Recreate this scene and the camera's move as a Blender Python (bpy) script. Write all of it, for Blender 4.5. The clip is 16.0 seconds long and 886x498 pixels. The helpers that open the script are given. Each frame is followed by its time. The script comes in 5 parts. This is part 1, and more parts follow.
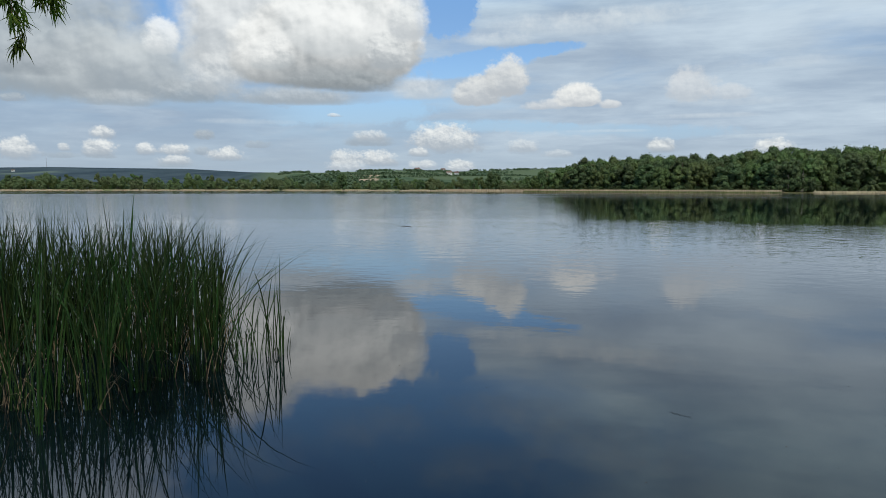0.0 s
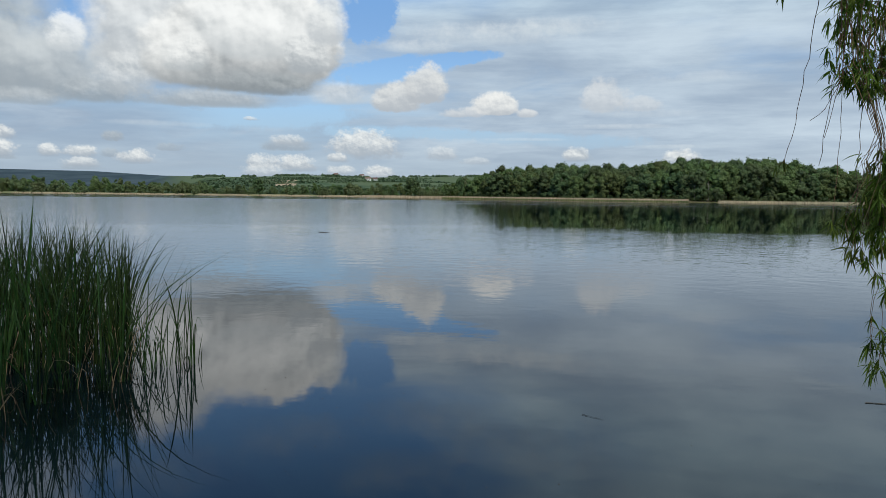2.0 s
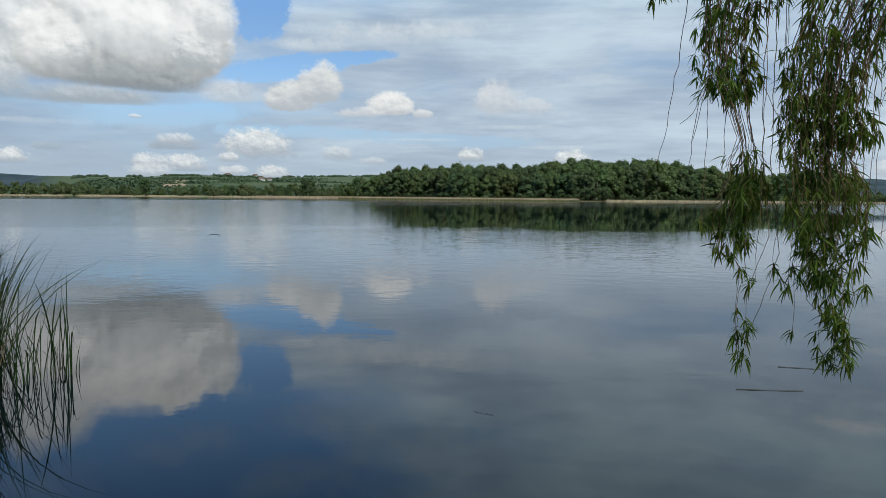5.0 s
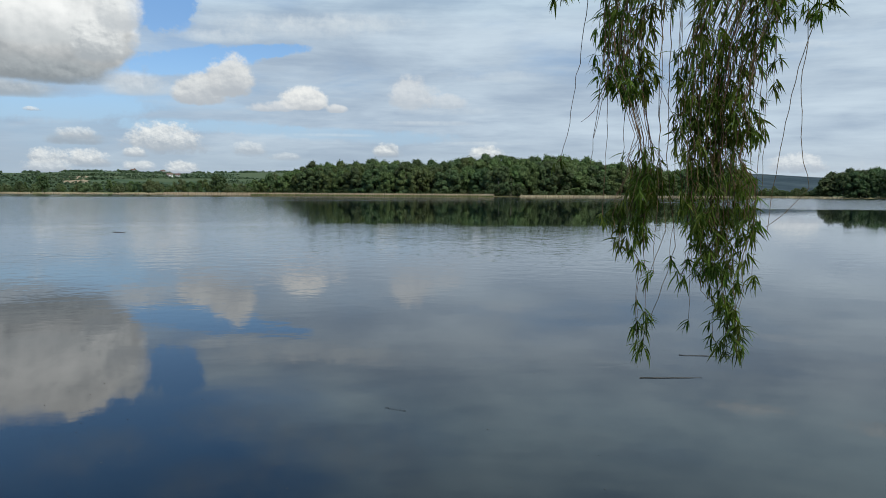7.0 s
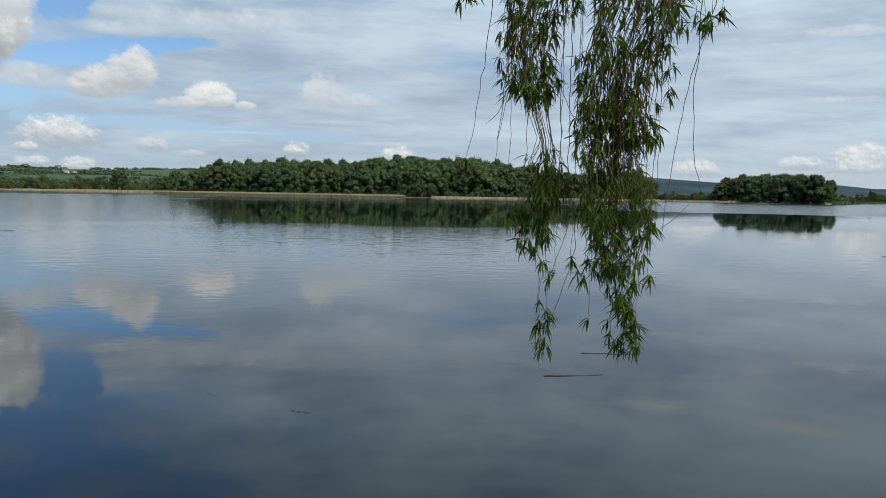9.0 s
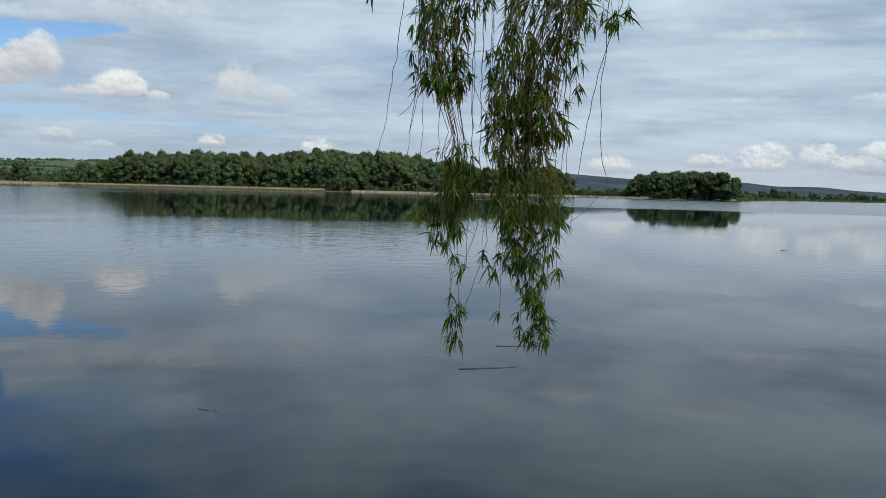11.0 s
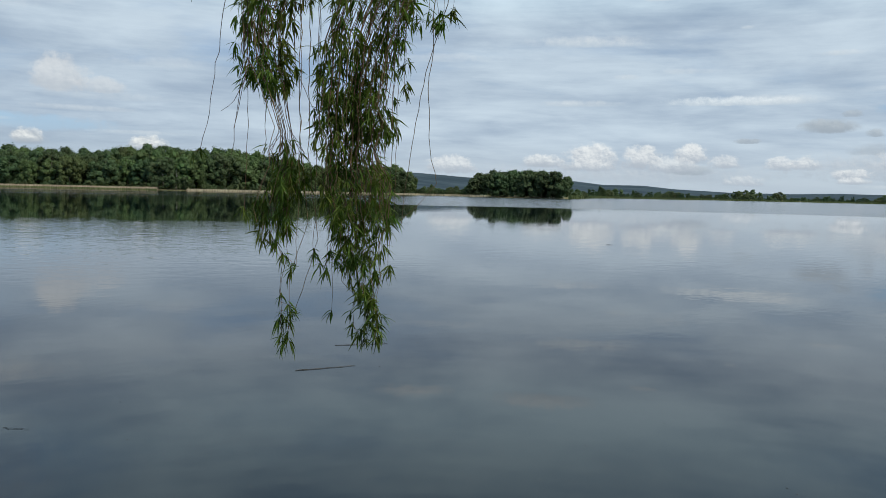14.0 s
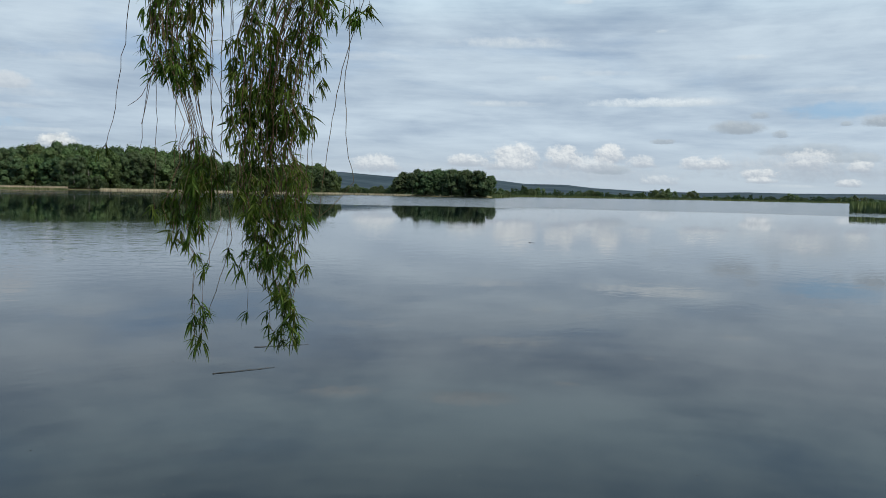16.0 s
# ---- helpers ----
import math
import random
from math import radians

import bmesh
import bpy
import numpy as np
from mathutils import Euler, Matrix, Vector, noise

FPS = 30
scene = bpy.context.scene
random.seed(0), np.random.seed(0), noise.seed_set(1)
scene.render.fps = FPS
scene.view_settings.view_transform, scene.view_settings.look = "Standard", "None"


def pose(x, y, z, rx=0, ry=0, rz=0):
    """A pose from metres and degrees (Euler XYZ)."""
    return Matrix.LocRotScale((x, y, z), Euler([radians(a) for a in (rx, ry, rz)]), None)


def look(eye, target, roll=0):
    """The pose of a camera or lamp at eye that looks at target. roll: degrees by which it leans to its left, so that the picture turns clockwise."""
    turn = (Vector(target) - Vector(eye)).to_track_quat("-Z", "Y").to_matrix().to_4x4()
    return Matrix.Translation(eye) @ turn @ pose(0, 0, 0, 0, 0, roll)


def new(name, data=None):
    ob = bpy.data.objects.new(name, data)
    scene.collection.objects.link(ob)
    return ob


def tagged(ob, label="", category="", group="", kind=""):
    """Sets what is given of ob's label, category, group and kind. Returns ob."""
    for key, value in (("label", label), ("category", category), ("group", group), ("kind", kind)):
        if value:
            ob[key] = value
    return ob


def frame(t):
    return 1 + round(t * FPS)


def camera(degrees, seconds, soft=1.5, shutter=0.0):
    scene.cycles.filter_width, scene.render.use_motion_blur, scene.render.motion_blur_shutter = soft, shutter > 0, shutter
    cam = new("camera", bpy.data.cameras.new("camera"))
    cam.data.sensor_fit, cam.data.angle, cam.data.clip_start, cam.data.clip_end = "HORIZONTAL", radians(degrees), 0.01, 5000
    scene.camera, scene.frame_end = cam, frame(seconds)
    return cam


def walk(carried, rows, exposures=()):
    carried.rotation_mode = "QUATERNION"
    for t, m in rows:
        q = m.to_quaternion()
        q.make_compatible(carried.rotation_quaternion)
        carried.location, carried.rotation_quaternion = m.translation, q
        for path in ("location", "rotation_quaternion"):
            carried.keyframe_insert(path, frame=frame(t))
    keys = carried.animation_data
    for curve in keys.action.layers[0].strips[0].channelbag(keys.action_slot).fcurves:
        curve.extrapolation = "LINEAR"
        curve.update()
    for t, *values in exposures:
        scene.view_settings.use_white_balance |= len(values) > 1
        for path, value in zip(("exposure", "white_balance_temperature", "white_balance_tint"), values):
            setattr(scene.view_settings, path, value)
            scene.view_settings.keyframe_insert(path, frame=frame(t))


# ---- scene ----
cam = camera(60.1, 16.0, soft=0.75)
# seconds, eye x y z in metres, yaw, pitch, roll in degrees
ROWS = [
    (0, 0.000, 0.000, 1.700, -0.00, -4.53, -0.07),
    (0.5, 0.003, 0.000, 1.699, -1.67, -4.36, -0.18),
    (1, 0.006, 0.000, 1.698, -3.42, -4.14, -0.46),
    (1.5, 0.009, 0.001, 1.697, -4.76, -4.10, -0.54),
    (2, 0.014, 0.001, 1.697, -6.04, -4.02, -0.68),
    (2.5, 0.022, 0.000, 1.697, -7.54, -3.98, -0.76),
    (3, 0.030, -0.002, 1.698, -8.95, -4.04, -0.58),
    (3.5, 0.037, -0.003, 1.700, -10.15, -3.97, -0.44),
    (4, 0.045, -0.006, 1.700, -11.25, -3.92, -0.41),
    (6.5, 0.099, -0.030, 1.702, -18.31, -4.14, -0.41),
    (7, 0.109, -0.033, 1.703, -20.02, -4.21, -0.30),
    (7.5, 0.118, -0.034, 1.703, -21.71, -4.14, -0.42),
    (8, 0.128, -0.034, 1.701, -23.32, -3.94, -0.62),
    (8.5, 0.138, -0.035, 1.700, -24.82, -3.96, -0.80),
    (9, 0.150, -0.036, 1.699, -26.60, -4.09, -0.97),
    (11.5, 0.216, -0.049, 1.693, -34.23, -4.39, -1.18),
    (12, 0.228, -0.053, 1.692, -36.35, -4.40, -0.93),
    (12.5, 0.241, -0.059, 1.692, -38.89, -4.47, -1.03),
    (13, 0.255, -0.067, 1.691, -40.99, -4.48, -0.99),
    (13.5, 0.267, -0.073, 1.691, -42.81, -4.28, -1.21),
    (14, 0.275, -0.077, 1.690, -44.17, -4.23, -1.30),
    (14.5, 0.283, -0.081, 1.689, -45.37, -4.30, -1.28),
    (15, 0.292, -0.086, 1.688, -46.93, -4.30, -1.16),
    (15.5, 0.302, -0.092, 1.686, -48.26, -4.32, -1.12),
    (16, 0.311, -0.098, 1.683, -49.79, -4.17, -1.20),
]
walk(cam, [(t, pose(x, y, z, 90 + pitch, roll, yaw)) for t, x, y, z, yaw, pitch, roll in ROWS])


# ---------- small node language ----------
class Val:
    """A float socket of a node tree, with arithmetic."""

    def __init__(self, tree, socket):
        self.tree, self.socket = tree, socket

    def op(self, kind, *others, clamp=False):
        node = self.tree.nodes.new("ShaderNodeMath")
        node.operation, node.use_clamp = kind, clamp
        for i, v in enumerate((self, *others)):
            if isinstance(v, Val):
                self.tree.links.new(v.socket, node.inputs[i])
            else:
                node.inputs[i].default_value = v
        return Val(self.tree, node.outputs[0])

    def __add__(self, o): return self.op("ADD", o)
    def __radd__(self, o): return self.op("ADD", o)
    def __sub__(self, o): return self.op("SUBTRACT", o)
    def __rsub__(self, o): return self.op("MULTIPLY_ADD", -1.0, o)
    def __mul__(self, o): return self.op("MULTIPLY", o)
    def __rmul__(self, o): return self.op("MULTIPLY", o)
    def __truediv__(self, o): return self.op("DIVIDE", o)
    def max(self, o): return self.op("MAXIMUM", o)
    def min(self, o): return self.op("MINIMUM", o)
    def abs(self): return self.op("ABSOLUTE")

    def ramp(self, lo, hi, out_lo=0.0, out_hi=1.0, smooth=True):
        node = self.tree.nodes.new("ShaderNodeMapRange")
        node.interpolation_type = "SMOOTHSTEP" if smooth else "LINEAR"
        self.tree.links.new(self.socket, node.inputs[0])
        for i, v in enumerate((lo, hi, out_lo, out_hi)):
            if isinstance(v, Val):
                self.tree.links.new(v.socket, node.inputs[1 + i])
            else:
                node.inputs[1 + i].default_value = v
        return Val(self.tree, node.outputs[0])


def vec(tree, x, y, z=0.0):
    node = tree.nodes.new("ShaderNodeCombineXYZ")
    for i, v in enumerate((x, y, z)):
        if isinstance(v, Val):
            tree.links.new(v.socket, node.inputs[i])
        else:
            node.inputs[i].default_value = v
    return node.outputs[0]


def noise_at(tree, vector, scale, detail=4.0, rough=0.55, distortion=0.0, lac=2.0):
    node = tree.nodes.new("ShaderNodeTexNoise")
    node.inputs["Scale"].default_value, node.inputs["Detail"].default_value = scale, detail
    node.inputs["Roughness"].default_value, node.inputs["Distortion"].default_value = rough, distortion
    node.inputs["Lacunarity"].default_value = lac
    if vector is not None:
        tree.links.new(vector, node.inputs["Vector"])
    return Val(tree, node.outputs[0])


def mix_rgb(tree, fac, a, b, kind="MIX"):
    node = tree.nodes.new("ShaderNodeMix")
    node.data_type, node.blend_type = "RGBA", kind
    for i, v in ((0, fac), (6, a), (7, b)):
        if isinstance(v, Val):
            tree.links.new(v.socket, node.inputs[i])
        elif isinstance(v, (tuple, list)):
            node.inputs[i].default_value = (*v, 1.0)
        elif isinstance(v, (int, float)):
            node.inputs[i].default_value = v
        else:
            tree.links.new(v, node.inputs[i])
    return node.outputs[2]


# ---------- sky and sun ----------
SUN_AZ, SUN_EL = 170.0, 48.0
world = bpy.data.worlds.new("sky")
world.use_nodes = True
wt = world.node_tree
wt.nodes.clear()
coord = wt.nodes.new("ShaderNodeTexCoord").outputs["Generated"]
sep = wt.nodes.new("ShaderNodeSeparateXYZ")
wt.links.new(coord, sep.inputs[0])
dx, dy, dz = (Val(wt, o) for o in sep.outputs)
AZ = dx.op("ARCTAN2", dy) * 57.29578
EL = dz.op("ARCSINE") * 57.29578

nishita = wt.nodes.new("ShaderNodeTexSky")
nishita.sky_type, nishita.sun_disc = "NISHITA", False
nishita.sun_elevation, nishita.sun_rotation = radians(SUN_EL), radians(SUN_AZ)
nishita.air_density, nishita.dust_density, nishita.ozone_density = 1.0, 0.2, 2.0
blue = mix_rgb(wt, 1.0, nishita.outputs[0], (0.081, 0.097, 0.115), "MULTIPLY")
blue = mix_rgb(wt, EL.ramp(1.0, 9.5), (0.36, 0.50, 0.67), blue)

# cloud deck, seen in perspective as a flat sheet
lift = dz.max(0.0) + 0.13
deck = vec(wt, dx / lift, dy / lift)
deck_far = vec(wt, (dx * 0.80 - dy * 0.60) / lift, (dx * 0.60 + dy * 0.80) / lift * 1.35, 3.7)
sheet = noise_at(wt, deck, 0.55, 7.0, 0.56, 0.35)
wisps = noise_at(wt, deck_far, 1.9, 7.0, 0.6, 0.5)
tone = noise_at(wt, deck, 1.15, 6.0, 0.55, 0.3)


def puffs(vector, scale, detail=1.0, rough=0.5):
    """Rounded bumps, large and small, as on the head of a heap cloud."""
    node = wt.nodes.new("ShaderNodeTexVoronoi")
    node.voronoi_dimensions, node.feature, node.normalize = "2D", "F1", True
    for name, v in (("Scale", scale), ("Detail", detail), ("Roughness", rough), ("Lacunarity", 2.3)):
        node.inputs[name].default_value = v
    wt.links.new(vector, node.inputs["Vector"])
    far = Val(wt, node.outputs["Distance"])
    return 0.85 - far * far * 1.1


def heap_noise(scale, shift, strong=2.1):
    """Edge shape, fine fray and lit relief for heap clouds of one size."""
    plain = vec(wt, AZ + shift, EL * 1.15)
    warp_x = (noise_at(wt, plain, scale * 1.3, 4.0, 0.55) - 0.5) * (1.0 / scale)
    warp_y = (noise_at(wt, vec(wt, AZ + shift + 31.0, EL * 1.15), scale * 1.3, 4.0, 0.55) - 0.5) * (1.0 / scale)

    def there(du, dv):
        return vec(wt, AZ + shift + warp_x + du / scale, EL * 1.15 + warp_y + dv / scale)

    heads, heads_lit = puffs(there(0.0, 0.0), scale * 1.2), puffs(there(0.08, 0.16), scale * 1.2)
    shape = noise_at(wt, plain, scale, 6.0, 0.54, 0.15) * 0.65 + heads * 0.25
    fray = noise_at(wt, plain, scale * 4.5, 4.0, 0.6)
    tiny, tiny_lit = noise_at(wt, plain, scale * 3.5, 3.0, 0.5), noise_at(wt, vec(wt, AZ + shift + 0.04 / scale, EL * 1.15 + 0.07 / scale), scale * 3.5, 3.0, 0.5)
    broad, broad_lit = noise_at(wt, plain, scale * 0.9, 3.0, 0.5), noise_at(wt, vec(wt, AZ + shift + 0.15 / scale, EL * 1.15 + 0.25 / scale), scale * 0.9, 3.0, 0.5)
    return shape, fray, ((heads - heads_lit) * 0.65 + (tiny - tiny_lit) * 0.45 + (broad - broad_lit) * 1.1) * strong


BIG, MID, SMALL = heap_noise(0.24, 3.0, 1.25), heap_noise(0.62, 40.0, 1.1), heap_noise(1.3, 9.0, 1.1)
edge, fray_mid = MID[0], MID[1]


def node_group(name, floats, colours=(), result="NodeSocketFloat"):
    """A node group with the given inputs: the tree, its inputs by name, and its output socket."""
    tree = bpy.data.node_groups.new(name, "ShaderNodeTree")
    for n in floats:
        tree.interface.new_socket(n, in_out="INPUT", socket_type="NodeSocketFloat")
    for n in colours:
        tree.interface.new_socket(n, in_out="INPUT", socket_type="NodeSocketColor")
    tree.interface.new_socket("result", in_out="OUTPUT", socket_type=result)
    inside = tree.nodes.new("NodeGroupInput")
    return tree, {n: Val(tree, inside.outputs[n]) for n in (*floats, *colours)}, tree.nodes.new("NodeGroupOutput").inputs[0]


def use_group(tree, group, **given):
    node = tree.nodes.new("ShaderNodeGroup")
    node.node_tree = group
    for n, v in given.items():
        if isinstance(v, Val):
            tree.links.new(v.socket, node.inputs[n])
        elif isinstance(v, bpy.types.NodeSocket):
            tree.links.new(v, node.inputs[n])
        else:
            node.inputs[n].default_value = (*v, 1.0) if isinstance(v, tuple) else v
    return node.outputs[0]


def opening_group():
    """How far a ragged opening in the cloud sheet thins it, round one place of the sky."""
    tree, g, out = node_group("opening", ("AZ", "EL", "ragged", "az", "el", "wide", "high", "tilt", "much"))
    off = g["AZ"] - g["az"]
    u = off / g["wide"]
    v = (g["EL"] - g["el"] - off * g["tilt"]) / g["high"]
    tree.links.new((1.0 - (u * u + v * v) + g["ragged"]).ramp(-0.4, 1.0, 0.0, g["much"]).socket, out)
    return tree


# how much the sheet covers: more to the right, open upwards on the left
cover = (AZ.ramp(-4.0, 14.0, -0.02, 0.22) + sheet * 1.15 + wisps * 0.35 - 0.42)
cover = cover - EL.ramp(12.3, 15.0, 0.0, 0.37) * AZ.ramp(0.0, 24.0, 1.0, 0.0) * AZ.ramp(-22.0, -16.0) - EL.ramp(14.0, 19.0, 0.0, 0.12)
OPENING = opening_group()
ragged = (edge - 0.5) * 2.6 + (BIG[0] - 0.5) * 1.5 + (fray_mid - 0.5) * 0.8
for az, el, wide, high, tilt, much in ((0.4, 12.6, 2.2, 1.7, 0.05, 0.75), (2.5, 9.1, 5.5, 0.9, 0.14, 0.60), (7.5, 10.0, 3.0, 0.5, 0.1, 0.6), (-6.5, 5.5, 6.5, 0.9, 0.05, 0.26), (-20.0, 12.3, 1.6, 1.3, 0.0, 0.6),
                                      (13.0, 4.1, 9.0, 0.6, -0.02, 0.36), (3.0, 4.6, 6.0, 0.5, 0.0, 0.3), (77.0, 6.0, 3.6, 0.6, 0.02, 0.3)):
    cover = cover - Val(wt, use_group(wt, OPENING, AZ=AZ, EL=EL, ragged=ragged, az=az, el=el, wide=wide, high=high, tilt=tilt, much=much))
veil = cover.ramp(0.02, 0.5)
veil = veil.max(EL.ramp(0.0, 7.0, 0.40, 0.0)).max(AZ.ramp(-8.0, -16.0) * EL.ramp(5.0, 8.0, 0.85, 0.0))
streaks = noise_at(wt, vec(wt, AZ * 0.15, EL * 1.5, 5.0), 1.0, 6.0, 0.6, 0.2)
deck_tone = ((streaks - 0.5) * 0.45 + (tone - 0.5) * EL.ramp(8.0, 13.0, 0.0, 0.8) + tone * 1.0 + wisps * 0.5 + sheet * 0.35 - 0.42 + AZ.ramp(-16.0, 6.0, -0.20, 0.0) + AZ.ramp(20.0, 48.0, 0.0, 0.10)).ramp(0.10, 0.95)
deck_colour = mix_rgb(wt, deck_tone, (0.310, 0.405, 0.530), (0.588, 0.702, 0.800))
sky = mix_rgb(wt, veil, blue, deck_colour)
sky = mix_rgb(wt, EL.ramp(11.0, 18.0), sky, mix_rgb(wt, 1.0, sky, (1.14, 1.25, 1.24), "MULTIPLY"))


# haze over the far land
haze = mix_rgb(wt, AZ.ramp(10.0, 45.0), (0.42, 0.51, 0.59), (0.50, 0.58, 0.65))
sky = mix_rgb(wt, EL.ramp(0.3, 5.0, 0.75, 0.0), sky, haze)


def heap_group():
    """One heap cloud laid over the sky behind it: lobed top, flatter base, lit from above."""
    tree, g, out = node_group("heap_cloud", ("AZ", "EL", "shape", "fray", "relief", "az", "el", "wide", "high", "soft", "rag", "full", "base", "shade"), ("under", "dark", "light"), "NodeSocketColor")
    after = g["under"] * 1e-7  # takes the clouds one after another
    u = (after + g["AZ"] - g["az"]) / g["wide"]
    v = after + g["EL"] - g["el"]
    up, down = v.max(0.0) / g["high"], v.min(0.0) / (g["high"] * g["base"])
    sag = down * down
    fray = g["fray"] + after
    body = 1.0 - (u * u + up * up + sag * sag) + ((g["shape"] + after - 0.5) * 2.4 + (fray - 0.5) * 0.6) * g["rag"]
    alpha = body.ramp(0.0, g["soft"], 0.0, g["full"])
    glow = (up * 0.34 + down * 0.60 + g["shade"] + (g["relief"] + after) * (1.0 + down.max(-1.2) * 0.7) + (fray - 0.5) * 0.18).ramp(0.0, 1.05)
    tree.links.new(mix_rgb(tree, alpha, g["under"], mix_rgb(tree, glow, g["dark"], g["light"])), out)
    return tree


HEAP = heap_group()


CLOUDS = []
NOISES = {"big": BIG, "mid": MID, "small": SMALL}


def cumulus(az, el, wide, high, size="mid", soft=0.35, rag=1.0, dark=(0.38, 0.43, 0.48), light=(0.88, 0.92, 0.92), full=1.0, base=0.45, shade=0.5):
    CLOUDS.append((size, dict(az=az, el=el, wide=wide, high=high, soft=soft, rag=rag, dark=dark, light=light, full=full, base=base, shade=shade)))


def lay_clouds(under, az0, az1, el0, el1):
    """All clouds that reach into one stretch of the sky, over the sheet."""
    here = []
    for size, c in CLOUDS:
        reach = 1.0 + 0.35 * c["rag"]
        if c["az"] + c["wide"] * reach > az0 and c["az"] - c["wide"] * reach < az1 and c["el"] + c["high"] * reach > el0 and c["el"] - c["high"] * reach < el1:
            here.append((size, c))
    sizes = sorted({size for size, c in here})
    names = [size + what for size in sizes for what in ("_shape", "_fray", "_relief")]
    tree, g, out = node_group("clouds", ("AZ", "EL", *names), ("under",), "NodeSocketColor")
    colour = g["under"].socket
    for size, c in here:
        colour = use_group(tree, HEAP, under=colour, AZ=g["AZ"], EL=g["EL"], shape=g[size + "_shape"], fray=g[size + "_fray"], relief=g[size + "_relief"], **c)
    tree.links.new(colour, out)
    given = {size + what: v for size in sizes for what, v in zip(("_shape", "_fray", "_relief"), NOISES[size])}
    return use_group(wt, tree, under=under, AZ=AZ, EL=EL, **given)


def backdrop(colour):
    node = wt.nodes.new("ShaderNodeBackground")
    wt.links.new(colour, node.inputs[0])
    return node.outputs[0]


def choose(value, limit, below, above):
    """One stretch of sky below the limit, another above it."""
    node = wt.nodes.new("ShaderNodeMixShader")
    wt.links.new(value.op("GREATER_THAN", limit).socket, node.inputs[0])
    wt.links.new(below, node.inputs[1])
    wt.links.new(above, node.inputs[2])
    return node.outputs[0]


def stretch_of_sky(edges, el0, el1):
    """The sky between two heights, split by bearing."""
    if len(edges) == 2:
        return backdrop(lay_clouds(sky, edges[0], edges[1], el0, el1))
    k = len(edges) // 2
    return choose(AZ, edges[k], stretch_of_sky(edges[:k + 1], el0, el1), stretch_of_sky(edges[k:], el0, el1))


# thin veils high over the lake
for az, el, wide, high, full in ((-5.0, 17.5, 6.0, 2.0, 0.35), (5.0, 16.5, 6.0, 1.8, 0.45), (3.0, 20.5, 7.0, 2.2, 0.4), (-14.0, 19.0, 6.0, 2.4, 0.35), (12.0, 18.5, 7.0, 2.2, 0.5)):
    cumulus(az, el, wide, high, "big", 1.7, 1.4, (0.34, 0.43, 0.53), (0.56, 0.64, 0.70), full, 0.9)
# the great heap and its grey neighbour
cumulus(-27.6, 9.89, 8.62, 5.62, "big", 0.9, 0.6, (0.30, 0.35, 0.39), (0.54, 0.60, 0.63), 0.95, 0.8, 0.55)
cumulus(-22.6, 8.1, 8.64, 3.12, "big", 0.9, 0.6, (0.34, 0.39, 0.43), (0.62, 0.67, 0.69), 0.92, 0.8, 0.5)
cumulus(-28.4, 8.07, 3.6, 1.12, "mid", 1.1, 0.7, (0.26, 0.305, 0.345), (0.48, 0.53, 0.57), 0.7, 0.8, 0.4)
cumulus(-18.3, 6.8, 3.43, 1.36, "mid", 1.0, 0.7, (0.30, 0.35, 0.39), (0.58, 0.63, 0.66), 0.75, 0.7, 0.45)
cumulus(-22.7, 6.04, 3.24, 0.78, "mid", 1.0, 0.7, (0.34, 0.39, 0.43), (0.58, 0.63, 0.66), 0.7, 0.7, 0.45)
cumulus(-19.9, 10.32, 1.42, 1.59, "mid", 0.7, 0.8, (0.56, 0.61, 0.64), (0.92, 0.945, 0.94), 0.85, 0.8, 0.65)
cumulus(-14.3, 11.57, 5.16, 6.14, "big", 0.6, 0.55, (0.44, 0.48, 0.51), (0.84, 0.87, 0.87), 0.95, 0.7, 0.62)
cumulus(-16.2, 8.05, 2.34, 2.03, "mid", 0.9, 0.8, (0.44, 0.49, 0.53), (0.84, 0.87, 0.87), 0.8, 0.8, 0.5)
cumulus(-10.9, 6.56, 5.71, 0.91, "mid", 1.0, 0.6, (0.36, 0.41, 0.45), (0.58, 0.63, 0.66), 0.85, 0.7, 0.4)
cumulus(-1.6, 7.18, 2.53, 1.1, "mid", 1.0, 0.7, (0.50, 0.56, 0.61), (0.76, 0.80, 0.82), 0.75, 0.7, 0.5)
cumulus(-9.2, 9.66, 6.59, 4.59, "big", 0.4, 0.7, (0.30, 0.33, 0.35), (0.97, 0.985, 0.965), 1.0, 0.55, 0.6)
cumulus(-5.9, 10.72, 4.6, 4.42, "big", 0.4, 0.75, (0.32, 0.35, 0.37), (0.99, 1.0, 0.98), 1.0, 0.75, 0.66)
cumulus(-7.6, 12.23, 5.4, 3.35, "big", 0.7, 0.5, (0.50, 0.54, 0.56), (0.94, 0.96, 0.95), 0.9, 0.9, 0.7)
cumulus(-3.9, 9.96, 2.02, 1.86, "mid", 0.6, 0.7, (0.40, 0.44, 0.47), (0.88, 0.905, 0.895), 0.9, 0.8, 0.5)
cumulus(-12.4, 9.55, 1.85, 1.65, "mid", 0.8, 0.7, (0.46, 0.50, 0.52), (0.94, 0.955, 0.94), 0.85, 0.8, 0.6)
cumulus(-2.6, 12.32, 1.69, 2.11, "mid", 0.7, 0.8, (0.52, 0.56, 0.59), (0.86, 0.89, 0.885), 0.85, 0.9, 0.55)
